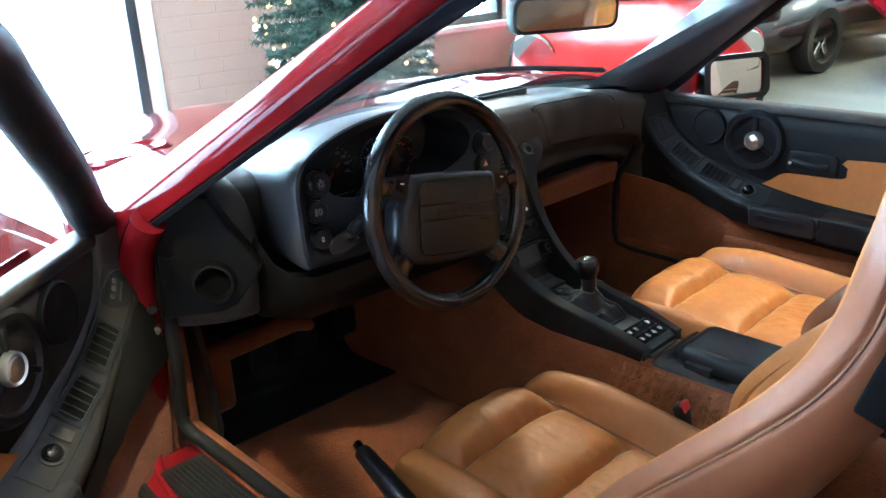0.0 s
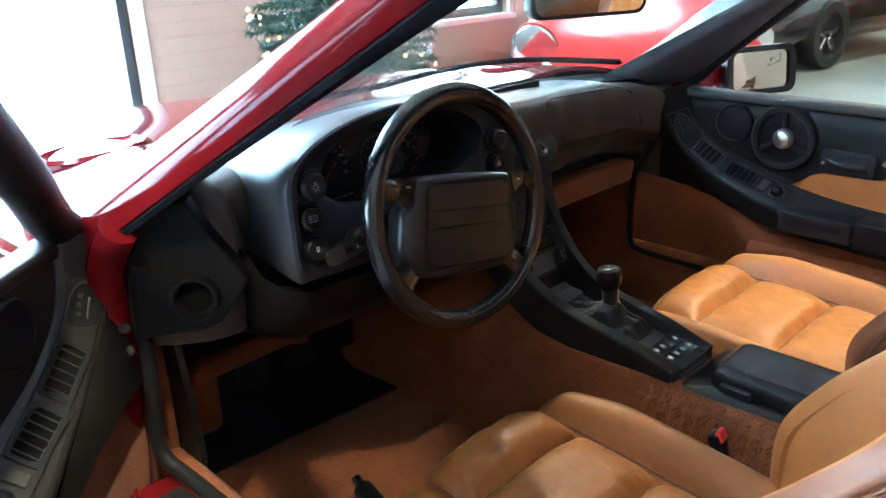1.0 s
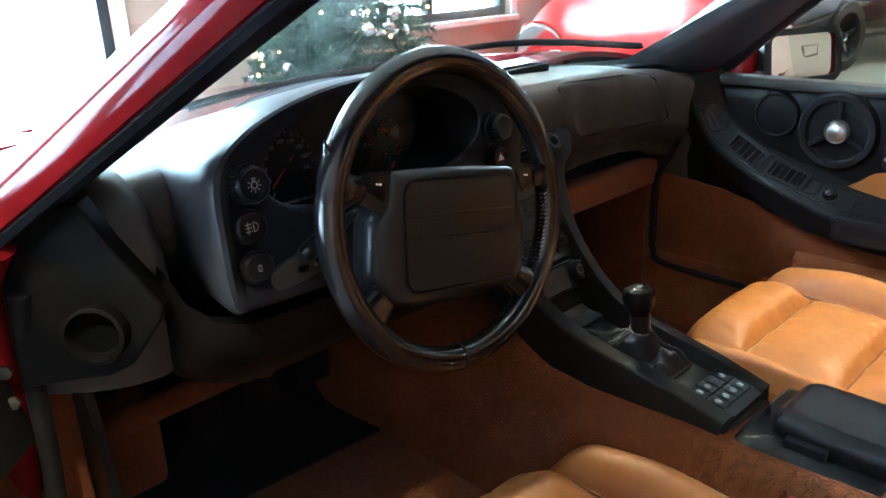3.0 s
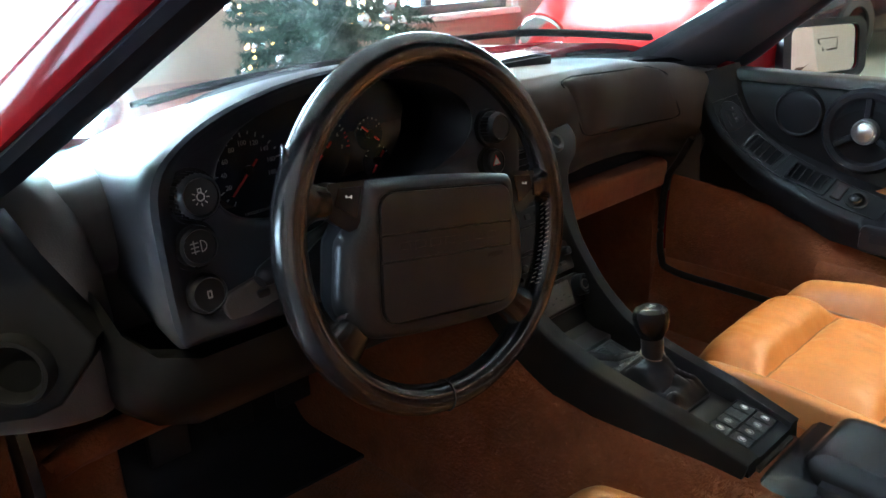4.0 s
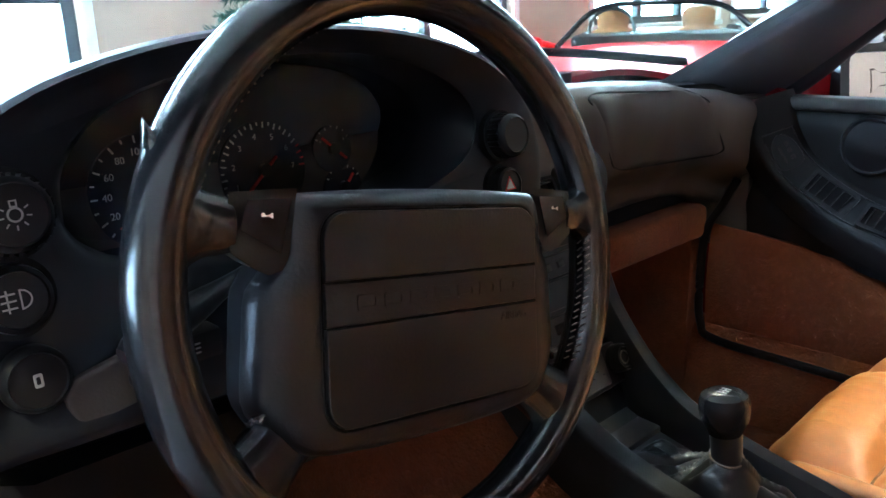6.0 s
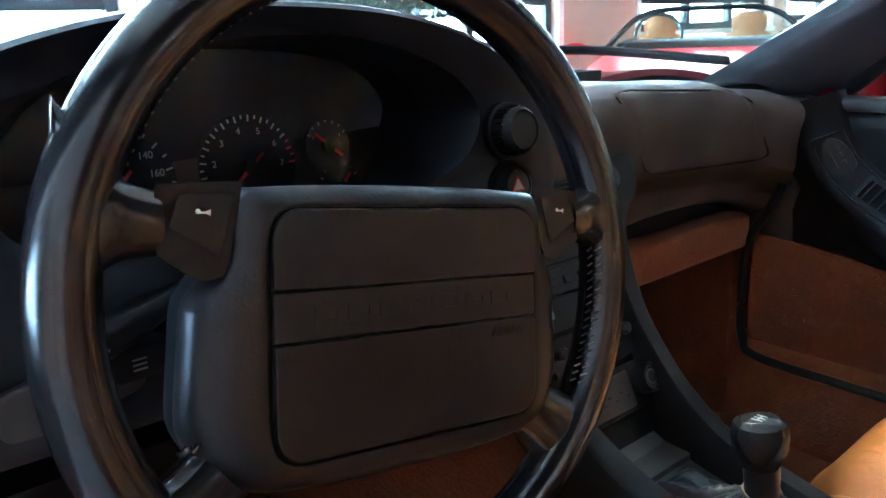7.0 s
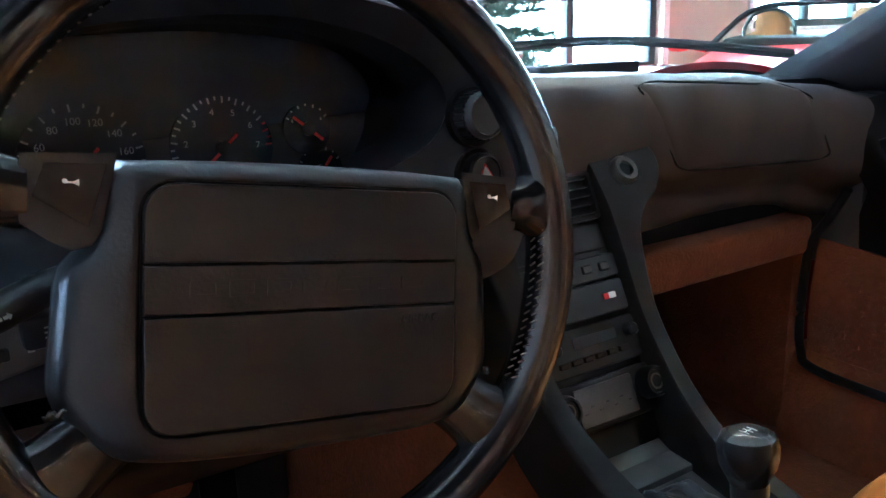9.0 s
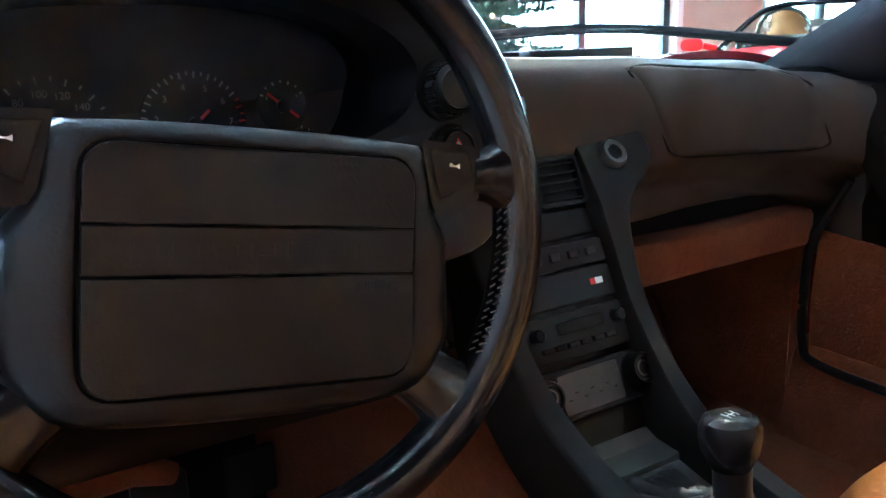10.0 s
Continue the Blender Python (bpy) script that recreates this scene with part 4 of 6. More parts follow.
def knob(x, y, z, r, label, depth=0.02, knurl=True, symbol=None):
    m = pose(x, y, z, 90 - 8, 0, 0)
    k = part("knob", lathe([(r * 0.98, -0.006), (r * 1.0, depth * 0.5), (r * 0.96, depth * 0.85), (r * 0.82, depth), (r * 0.78, depth - 0.0015), (0, depth - 0.0018)], 32, m=m), M_PLASTIC, dash, label)
    part("knob_well", lathe([(r * 1.25, -0.004), (r * 1.22, 0.002), (r * 1.02, 0.002)], 32, m=m, cap=False), M_MATT, k)
    if knurl:
        for i in range(28):
            a = 2 * math.pi * i / 28
            part("rib", moved(box(r * 0.97, r * 1.06, -0.0011, 0.0011, 0.0, depth * 0.7), m @ pose(0, 0, 0, 0, 0, math.degrees(a))), M_PLASTIC, k)
    zf = depth - 0.0015
    if symbol == "lamp":
        part("symbol", moved(frame_ring([(0.0042 * math.cos(2 * math.pi * i / 20), 0.0042 * math.sin(2 * math.pi * i / 20)) for i in range(20)], [(0.0031 * math.cos(2 * math.pi * i / 20), 0.0031 * math.sin(2 * math.pi * i / 20)) for i in range(20)], zf, zf + 0.0004), m), M_WHITE, k)
        for i in range(7):
            part("symbol_ray", moved(box(0.0058, 0.0085, -0.0004, 0.0004, zf, zf + 0.0004), m @ pose(0, 0, 0, 0, 0, -90 + (i - 3) * 40)), M_WHITE, k)
        part("symbol_cap", moved(frame_ring([(-0.002, 0.004), (0.002, 0.004), (0.002, 0.008), (-0.002, 0.008)], [(-0.0012, 0.0048), (0.0012, 0.0048), (0.0012, 0.0072), (-0.0012, 0.0072)], zf, zf + 0.0004), m), M_WHITE, k)
    elif symbol == "fog":
        half = [(0.001 + 0.0065 * math.cos(a), 0.0058 * math.sin(a)) for a in (-math.pi / 2 + math.pi * i / 12 for i in range(13))]
        part("symbol", moved(frame_ring(half, inset(half, 0.0009), zf, zf + 0.0004), m), M_WHITE, k)
        for q in (-0.004, 0, 0.004):
            part("symbol_ray", moved(box(-0.009, -0.001, q - 0.0005, q + 0.0005, zf, zf + 0.0004), m), M_WHITE, k)
        part("symbol_ray", moved(box(-0.006, -0.005, -0.0065, 0.0065, zf, zf + 0.0004), m), M_WHITE, k)
    elif symbol == "door":
        part("symbol", moved(frame_ring(rrect(0.005, 0.008, 0.001, 2), rrect(0.0024, 0.0046, 0.0006, 2), zf, zf + 0.0004), m), M_WHITE, k)
    elif symbol == "triangle":
        tri = [(0.006 * math.cos(a), 0.006 * math.sin(a)) for a in (math.pi / 2, math.pi * 7 / 6, math.pi * 11 / 6)]
        part("symbol", moved(slab(tri, zf, zf + 0.0006), m), M_WHITE, k)
        part("symbol_rim", moved(frame_ring([(x * 1.35, y_ * 1.35) for x, y_ in tri], [(x * 1.18, y_ * 1.18) for x, y_ in tri], zf, zf + 0.0005), m), M_RED_PRINT, k)
    return k


knob(-0.561, 0.366, 0.801, 0.0215, "black knurled light switch with a white lamp symbol", 0.022, True, "lamp")
knob(-0.565, 0.368, 0.753, 0.0200, "black round fog lamp switch with a white symbol", 0.016, False, "fog")
knob(-0.563, 0.368, 0.704, 0.0200, "black round button with a white door symbol", 0.018, False, "door")
knob(-0.163, 0.356, 0.797, 0.0185, "black knurled wiper interval knob", 0.020, True)
knob(-0.155, 0.362, 0.751, 0.0165, "black hazard button with a white triangle", 0.012, False, "triangle")
part("light_level_panel", moved(slab(rrect(0.085, 0.034, 0.014, 5), 0, 0.006, 0.003), pose(-0.507, 0.3605, 0.688, 84, 0, 0) @ pose(0, 0, 0, 0, 0, 12)), M_VINYL, dash, "dark grey switch panel below the pod")

part("level_slider", box(-0.512, -0.498, 0.350, 0.358, 0.684, 0.692, 0.002, 2), M_PLASTIC, dash, "small black lamp level slider")
part("slider_mark", box(-0.489, -0.485, 0.3535, 0.3545, 0.686, 0.692), M_WHITE, dash)
cs = part("column_switch", box(-0.492, -0.455, 0.335, 0.358, 0.692, 0.712, 0.004, 2), M_PLASTIC, dash, "black column switch with a white lamp symbol")
for q in range(3):
    part("symbol_ray", box(-0.480, -0.472, 0.3343, 0.3348, 0.699 + 0.003 * q, 0.700 + 0.003 * q), M_WHITE, cs)

ts = part("turn_stalk", tube(catmull([(-0.42, 0.345, 0.742), (-0.45, 0.340, 0.735), (-0.475, 0.336, 0.728), (-0.505, 0.331, 0.719), (-0.522, 0.328, 0.713)], 5), [0.006 + 0.006 * step(0.1, 0.6, i / 20) - 0.004 * step(0.85, 1.0, i / 20) for i in range(21)], 14, flat=0.9), M_LEATHER_BLACK, dash, "black turn signal paddle with white arrows")
for q in (-1, 1):
    part("arrow", moved(slab([(0.0005, -0.0012), (0.0035, -0.0012), (0.0035, -0.003), (0.0065, 0.0), (0.0035, 0.003), (0.0035, 0.0012), (0.0005, 0.0012)], 0.0, 0.0006), pose(-0.500, 0.3195, 0.720, 90, 0, 0) @ pose(0, 0, 0, 0, 0, 15) @ Matrix.Diagonal((q * 0.8, 0.8, 1, 1))), M_WHITE, ts)

# lower dash with open tray
low = []
for x, y, z in ((-0.64, 0.43, 0.70), (-0.632, 0.405, 0.665), (-0.610, 0.385, 0.640), (-0.57, 0.375, 0.628), (-0.48, 0.378, 0.625), (-0.36, 0.385, 0.620), (-0.24, 0.39, 0.615), (-0.14, 0.395, 0.61)):
    low.append([Vector((x, y + a, z + b)) for a, b in ((0.0, 0.004), (0.018, 0.008), (0.035, -0.02), (0.20, -0.03), (0.24, -0.11), (0.12, -0.11), (0.03, -0.085), (-0.004, -0.03))])
# darker vinyl than the pad: the shade under the dash is in the colour
part("lower_dash", loft(low), M_SHADED_VINYL, dash, "rolled lower dash edge below an open tray", smooth=60)
# side end of the dash with a round outlet
end = []
for x, yf, zt in ((-0.604, 0.500, 0.786), (-0.628, 0.452, 0.799), (-0.67, 0.452, 0.797), (-0.71, 0.474, 0.788), (-0.745, 0.505, 0.775), (-0.77, 0.540, 0.760), (-0.785, 0.575, 0.745)):
    end.append([Vector((x, p.x, p.y)) for p in catmull([(0.68, zt - 0.012, 0), (yf + 0.11, zt - 0.001, 0), (yf + 0.05, zt - 0.018, 0), (yf + 0.018, zt - 0.06, 0), (yf + 0.004, zt - 0.11, 0), (yf, 0.64, 0), (yf + 0.012, 0.59, 0), (yf + 0.05, 0.545, 0), (0.66, 0.53, 0)], 4)])
part("dash_end", loft([list(r) for r in zip(*[catmull(c, 3) for c in zip(*end)])]), M_VINYL, dash, "rounded black dash shoulder", smooth=60)
END_M = Matrix(((-0.751, 0, -0.66, -0.7106), (0.661, 0, -0.751, 0.467), (0, 1, 0, 0.65), (0, 0, 0, 1)))
# cover and outlet ring take the shaded vinyl, darker than the shoulder
part("dash_end_cover", slab([(0.041, 0.147), (-0.006, 0.146), (-0.030, 0.098), (-0.056, 0.058), (-0.079, 0.023), (-0.074, 0.006), (-0.034, -0.047), (-0.006, -0.060), (0.095, -0.069), (0.094, 0.040), (0.087, 0.091), (0.066, 0.130)], -0.03, 0.005, 0.004, 3, END_M), M_SHADED_VINYL, dash, "flat dark cover on the end of the dash")
OUT_M = pose(-0.716, 0.459, 0.648, 88, 0, -41)
part("side_outlet", lathe([(0.038, -0.03), (0.037, 0.004), (0.034, 0.011), (0.030, 0.012), (0.027, 0.007), (0.025, -0.006)], 36, m=OUT_M, cap=False), M_SHADED_VINYL, dash, "round black air outlet")
# shallow black disc, painted as the dark of an open outlet
part("outlet_shade", lathe([(0.027, -0.008), (0.027, -0.003), (0, -0.003)], 24, m=OUT_M), M_SHADE_BLACK, dash)
# passenger knee shelf
part("knee_shelf", box(0.13, 0.70, 0.600, 0.66, 0.482, 0.545, 0.012, 3), M_CARPET, dash, "brown carpeted knee edge below the dash")
part("dash_underside", box(-0.70, 0.70, 0.64, 0.95, 0.545, 0.585, 0.01), M_MATT, dash, "dark underside of the dashboard")
part("knee_roll", tube([(-0.63, 0.80, 0.315), (-0.59, 0.80, 0.33), (-0.36, 0.80, 0.335), (-0.31, 0.81, 0.305)], [0.02, 0.024, 0.024, 0.015], 12), M_CARPET, dash, "brown carpeted edge in the footwell")

# ---- centre console ----
M_WING = material("soft_black_vinyl", (0.0125, 0.0108, 0.0098), 0.5, spec=0.12, voronoi=520, bump=0.3, vary=0.12, vary_scale=5)
M_STACK = material("climate_plate", (0.012, 0.011, 0.011), 0.42, spec=0.2, grain=600, bump=0.1, vary=0.2)
M_TRAY = material("grey_tray_plastic", (0.042, 0.039, 0.035), 0.5, spec=0.25, grain=500, bump=0.15, vary=0.15, vary_scale=20)
M_PLATE = material("grey_climate_plate", (0.045, 0.041, 0.039), 0.4, spec=0.4, grain=500, bump=0.1, vary=0.25, vary_scale=30)
console = thing("centre_console", "black centre console with radio, climate panel and gear lever tray", "console")
CX = 0.020
# sloped stack: u across, v up the slope, out of the face
STACK = Matrix(((1, 0, 0, CX), (0, 0.435, -0.90, 0.377), (0, 0.90, 0.435, 0.4575), (0, 0, 0, 1)))
part("stack_body", loft([[STACK @ Vector((x, v, d)) for v, d in ((-0.02, -0.06), (-0.02, -0.006), (0.288, -0.006), (0.288, -0.06))] for x in (-0.074, 0.074)]), M_PANEL, console, "sloped black centre stack")
for v, h, lab in ((0.092, 0.046, "black radio with small buttons"), (0.138, 0.034, "black panel with a small red and white mark"), (0.171, 0.026, "black heater control panel"), (0.205, 0.030, "black storage slot")):
    part("stack_panel", slab(rrect(0.136, h, 0.004, 4, 0, v), -0.006, 0.003 if v != 0.205 else -0.003, 0.0015, 2, STACK), M_PANEL, console, lab)
part("climate_plate", slab(rrect(0.138, 0.050, 0.005, 4, 0, 0.036), -0.006, 0.003, 0.002, 2, STACK), M_STACK, console, "dark climate control plate")
part("climate_print", slab(rrect(0.080, 0.040, 0.003, 3, 0, 0.036), 0.002, 0.0042, 0.0008, 1, STACK), M_PLATE, console, "worn grey climate scale")
for i in range(7):
    part("plate_print", slab(rrect(0.0045, 0.0016, 0.0004, 2, -0.030 + 0.010 * i, 0.030 + 0.006 * (i % 2)), 0.004, 0.0046, 0, 1, STACK), M_PANEL, console)
for x, v, r in ((0.061, 0.040, 0.0175), (-0.061, 0.040, 0.0175)):
    k = part("knob", lathe([(r, 0.0), (r * 0.96, 0.013), (r * 0.84, 0.017), (r * 0.70, 0.0165), (r * 0.66, 0.014), (0, 0.014)], 28, m=STACK @ pose(x, v, 0.003)), M_PLASTIC, console, "round black climate knob")
    part("knob_mark", frame_ring([(0.0085 * math.cos(q), 0.0085 * math.sin(q)) for q in (2 * math.pi * i / 20 for i in range(20))], [(0.0066 * math.cos(q), 0.0066 * math.sin(q)) for q in (2 * math.pi * i / 20 for i in range(20))], 0.0138, 0.0148, STACK @ pose(x, v, 0.003)), M_STALK, k)
for i in range(6):
    part("radio_button", slab(rrect(0.013, 0.006, 0.001, 2, -0.040 + 0.0165 * i, 0.082), 0.002, 0.0060, 0.001, 1, STACK), M_GREY, console)
part("radio_window", slab(rrect(0.060, 0.012, 0.002, 2, 0.008, 0.100), 0.002, 0.0042, 0.0005, 1, STACK), M_PIANO, console, "glossy radio display")
for x in (-0.050, 0.056):
    part("radio_knob", lathe([(0.007, 0), (0.0068, 0.009), (0.005, 0.011), (0, 0.011)], 20, m=STACK @ pose(x, 0.099, 0.003)), M_PLASTIC, console, "small black radio knob")
for i in range(5):
    part("heater_slider", slab(rrect(0.012, 0.009, 0.001, 2, -0.048 + 0.024 * i, 0.171), 0.002, 0.0060, 0.001, 1, STACK), M_GREY, console)
M_TEAL = material("teal_button", (0.07, 0.26, 0.22), 0.4)
part("heater_button", slab(rrect(0.012, 0.010, 0.003, 3, -0.046, 0.140), 0.002, 0.008, 0.001, 1, STACK), M_TEAL, console, "small teal heater button")
part("panel_mark", slab(rrect(0.007, 0.0065, 0.001, 2, 0.040, 0.139), 0.002, 0.0040, 0, 1, STACK), M_BUCKLE, console, "small red mark")
part("panel_mark", slab(rrect(0.010, 0.0065, 0.001, 2, 0.0485, 0.139), 0.002, 0.0040, 0, 1, STACK), M_SYMBOL, console, "small white mark")
for x in (-0.035, 0.035):
    va = part("centre_vent", frame_ring(rrect(0.064, 0.054, 0.005, 3, x, 0.250), rrect(0.056, 0.046, 0.004, 3, x, 0.250), -0.006, 0.004, STACK), M_PLASTIC, console, "black centre air vent")
    for k in range(5):
        part("slat", box(x - 0.027, x + 0.027, 0.2305 + 0.0098 * k - 0.0008, 0.2305 + 0.0098 * k + 0.0008, -0.005, 0.002, 0, 1, STACK), M_PLASTIC, va)
# wing plates: from the dash face beside the vents down into the rails of the tray
WING = [(0.044, 0.150, 0.511, 0.736), (0.052, 0.166, 0.508, 0.731), (0.064, 0.174, 0.502, 0.723), (0.069, 0.177, 0.494, 0.713), (0.069, 0.172, 0.483, 0.699), (0.069, 0.152, 0.469, 0.680), (0.069, 0.128, 0.461, 0.668), (0.069, 0.110, 0.450, 0.647), (0.070, 0.103, 0.437, 0.618), (0.070, 0.099, 0.424, 0.590), (0.070, 0.097, 0.406, 0.557), (0.068, 0.094, 0.372, 0.516), (0.063, 0.090, 0.338, 0.487), (0.056, 0.084, 0.285, 0.458), (0.053, 0.080, 0.20, 0.437), (0.050, 0.076, 0.12, 0.423), (0.047, 0.072, 0.031, 0.400)]
for sx in (-1, 1):
    rings = []
    fine = [list(r) for r in zip(*[catmull([(k, v, 0) for k, v in enumerate(c)], 4) for c in zip(*WING)])]
    line = [Vector((0, r[2].y, r[3].y)) for r in fine]
    for i, r in enumerate(fine):
        xa_, xb_ = r[0].y, r[1].y
        if sx < 0:
            # the rail on the driver's side stands further in along the tray
            xb_ += 0.004 * step(0.62, 0.8, i / (len(fine) - 1))
        d = (line[min(i + 1, len(line) - 1)] - line[max(i - 1, 0)]).normalized()
        n = Vector((1, 0, 0)).cross(d)
        if n.z < 0:
            n = -n
        dep = 0.020 + 0.050 * step(0.35, 0.6, i / (len(fine) - 1))
        e = min(0.006, (xb_ - xa_) / 3)
        flare = 0.010 * step(0.35, 0.6, i / (len(fine) - 1))
        rings.append([Vector((CX + sx * x, 0, 0)) + line[i] + n * b for x, b in ((xa_, -dep), (xa_, -0.003), (xa_ + 0.002, 0.0), (xb_ - e, 0.0), (xb_ - e * 0.3, -0.002), (xb_, -e), (xb_ + flare, -dep))])
    part("side_beam", loft(rings), M_WING, console, "swept black wing plate and tray rail", smooth=50)
part("vent_bridge", slab(rrect(0.140, 0.014, 0.004, 3, 0, 0.296), -0.012, 0.004, 0.003, 2, STACK), M_WING, console, "black bridge over the centre vents")
VK = pose(0.132, 0.486, 0.703, 52, 0, 0)
vk = part("vent_knob", lathe([(0.0175, -0.004), (0.0175, 0.005), (0.0145, 0.009), (0.0095, 0.008), (0.0085, 0.004), (0, 0.004)], 28, m=VK), M_PLATE, console, "round grey vent thumbwheel")
part("knob_slot", lathe([(0.008, 0.0035), (0.008, 0.0048), (0, 0.0048)], 16, m=VK), M_MATT, vk)
# tray with the switches
CON = pose(0.014, 0.007, -0.024)
part("tray", moved(loft([[Vector((x, y, z)) for x, z in ((xa_, 0.36), (xa_, zt), (xb_, zt), (xb_, 0.36))] for y, zt, xa_, xb_ in ((0.40, 0.470, -0.068, 0.080), (0.34, 0.450, -0.058, 0.078), (0.26, 0.436, -0.050, 0.066), (0.18, 0.430, -0.046, 0.060), (0.10, 0.420, -0.044, 0.056), (0.02, 0.406, -0.044, 0.054))]), CON), M_TRAY, console, "worn grey console tray")
part("tray_end", moved(loft([[Vector((x, y, z)) for y, z in ((0.050, 0.35), (0.050, 0.420), (0.040, 0.423), (0.026, 0.416), (0.022, 0.35))] for x in (-0.064, -0.059, 0.072, 0.077)]), CON), M_PLASTIC, console, "black console end")
part("ashtray_lid", moved(box(-0.046, 0.072, 0.318, 0.385, 0.440, 0.4535, 0.003, 2), CON), M_TRAY, console, "dark grey ashtray lid")
SWM = CON @ pose(0.006, 0.070, 0.4245, 8, 0, 0)
sp = part("switch_panel", slab(rrect(0.096, 0.064, 0.004, 3), -0.012, 0.003, 0.0015, 2, SWM), M_PLASTIC, console, "black switch panel with eight buttons")
for i in range(4):
    for j in range(2):
        b = part("button", slab(rrect(0.0205, 0.028, 0.002, 3, -0.0330 + 0.022 * i, -0.015 + 0.030 * j), 0.002, 0.0052, 0.0015, 2, SWM), M_PIANO, sp)
        bm0 = SWM @ pose(-0.0330 + 0.022 * i, -0.015 + 0.030 * j, 0.0052)
        if (i, j) != (2, 1):
            dot = [(0.0046 * math.cos(q), 0.0058 * math.sin(q)) for q in (2 * math.pi * k / 16 for k in range(16))]
            part("button_symbol", frame_ring(dot, inset(dot, 0.0009), 0.0, 0.0004, bm0), M_WHITE, b)
            part("button_symbol", moved(box(-0.0006, 0.0006 + 0.0016 * (i in (0, 3)), -0.0030, 0.0030, 0.0, 0.0004), bm0), M_SYMBOL, b)

lever = thing("gear_lever", "black leather gear lever with a worn round knob", "gear lever", pose(0.010, 0.008, -0.024))


def boot_skin(u, v):
    """Slack leather: a low hill round the shaft, with folds that run across it."""
    x, y = (2 * u - 1) * 0.042, (2 * v - 1) * 0.085
    edge = min(1.0, 7 * min(u, 1 - u, 1.6 * v, 1.6 * (1 - v)))
    hill = math.exp(-(x / 0.030) ** 2 - ((y + 0.022) / 0.036) ** 2)
    q = y * 46 + x * 30 + 1.6 * noise.noise(Vector((x * 38, y * 26, 4.0)))
    fold = (abs(math.sin(q)) ** 0.6 - 0.45) * 0.017 * (0.5 + 0.6 * noise.noise(Vector((x * 24, y * 18, 9.0))))
    cross_fold = 0.009 * max(0.0, 1 - 5 * abs(noise.noise(Vector((x * 26 + y * 22, y * 12, 2.0)))))
    return (0.008 + x, 0.226 + y, 0.434 + 0.07 * y + edge * (0.012 + 0.034 * hill ** 1.2 + fold + cross_fold))


part("boot", sheet(boot_skin, 60, 80, -0.004), M_LEATHER_BLACK, lever, "creased black leather boot", smooth=70)
part("boot_frame", frame_ring(rrect(0.092, 0.186, 0.010, 4), rrect(0.082, 0.174, 0.008, 4), 0.0, 0.006, pose(0.008, 0.228, 0.432, 5, 0, 0)), M_PLASTIC, lever, "black boot frame")
part("boot_tie", tube([(0.004 + 0.0170 * math.cos(q), 0.2045 + 0.0170 * math.sin(q), 0.486 + 0.003 * math.sin(q + 0.6)) for q in (2 * math.pi * k / 24 for k in range(24))], 0.0011, 6, closed=True), M_STITCH, lever, "pale cord tied round the boot")
part("shaft", tube([(0.004, 0.200, 0.450), (0.004, 0.2035, 0.476), (0.004, 0.205, 0.49), (0.004, 0.207, 0.510), (0.003, 0.209, 0.530)], [0.022, 0.0175, 0.0155, 0.0160, 0.0165], 20), M_LEATHER_BLACK, lever)
part("gear_knob", lathe([(0.0165, -0.026), (0.0190, -0.020), (0.0235, -0.011), (0.0252, 0.000), (0.0250, 0.008), (0.0225, 0.0150), (0.0170, 0.0182), (0.0160, 0.0176), (0.0150, 0.0184), (0, 0.0190)], 32, m=pose(0.003, 0.210, 0.538, -5, 0, 0)), M_ARMREST, lever, "worn black gear knob with a flat cap")

KNOB_M = pose(0.003, 0.210, 0.538, -5, 0, 0)
for gx in (-0.005, 0.0, 0.005):
    part("shift_mark", box(gx - 0.0004, gx + 0.0004, -0.005, 0.005, 0.0186, 0.0194, 0, 1, KNOB_M), M_WHITE, lever)
part("shift_mark", box(-0.005, 0.005, -0.0004, 0.0004, 0.0186, 0.0194, 0, 1, KNOB_M), M_WHITE, lever)

armrest = thing("armrest_box", "black leather armrest box with a hinged lid and latch", "armrest", pose(0.014, 0.003, -0.020))
part("box", loft([[Vector((x * w, y, z + e)) for x, z in ((-0.078, 0.30), (-0.076, 0.366), (-0.070, 0.380), (-0.056, 0.389), (-0.02, 0.392), (0.11, 0.392), (0.125, 0.38), (0.125, 0.30))] for y, e, w in ((0.023, -0.006, 0.94), (0.020, 0.006, 0.98), (0.012, 0.012, 1.0), (-0.03, 0.012, 1.0), (-0.46, 0.0, 1.0))]), M_ARMREST, armrest, "black armrest base", smooth=60)


def lid_ring(k, z):
    """The lid's outline, drawn in by k at the rounded top edge."""
    return [Vector((x, y, z)) for x, y in inset(rrect(0.146, 0.440, 0.030, 6, 0.043, -0.232), k)]


part("lid", loft([lid_ring(k, z) for k, z in ((0.004, 0.394), (0.0, 0.398), (0.0, 0.416), (0.003, 0.425), (0.010, 0.432), (0.019, 0.4352), (0.027, 0.4360))]), M_ARMREST, armrest, "padded black armrest lid", smooth=60)
part("lid_groove", loft([lid_ring(k, z) for k, z in ((0.008, 0.386), (0.008, 0.396))]), M_SHADE_BLACK, armrest, "dark gap below the lid")
part("latch", loft([[Vector((x, y, z)) for x, z in ((-0.034, 0.378), (-0.043, 0.380), (-0.045, 0.392), (-0.041, 0.412), (-0.030, 0.414))] for y in (-0.100, -0.099, -0.046, -0.045)]), M_PLASTIC, armrest, "black lid latch")


# ---- seats ----
def pillow(v, a, b, p=4):
    """A padded panel between two seams: 0 at a and b, 1 between."""
    t = (2 * v - a - b) / (b - a)
    return max(0.0, 1 - abs(t) ** p)


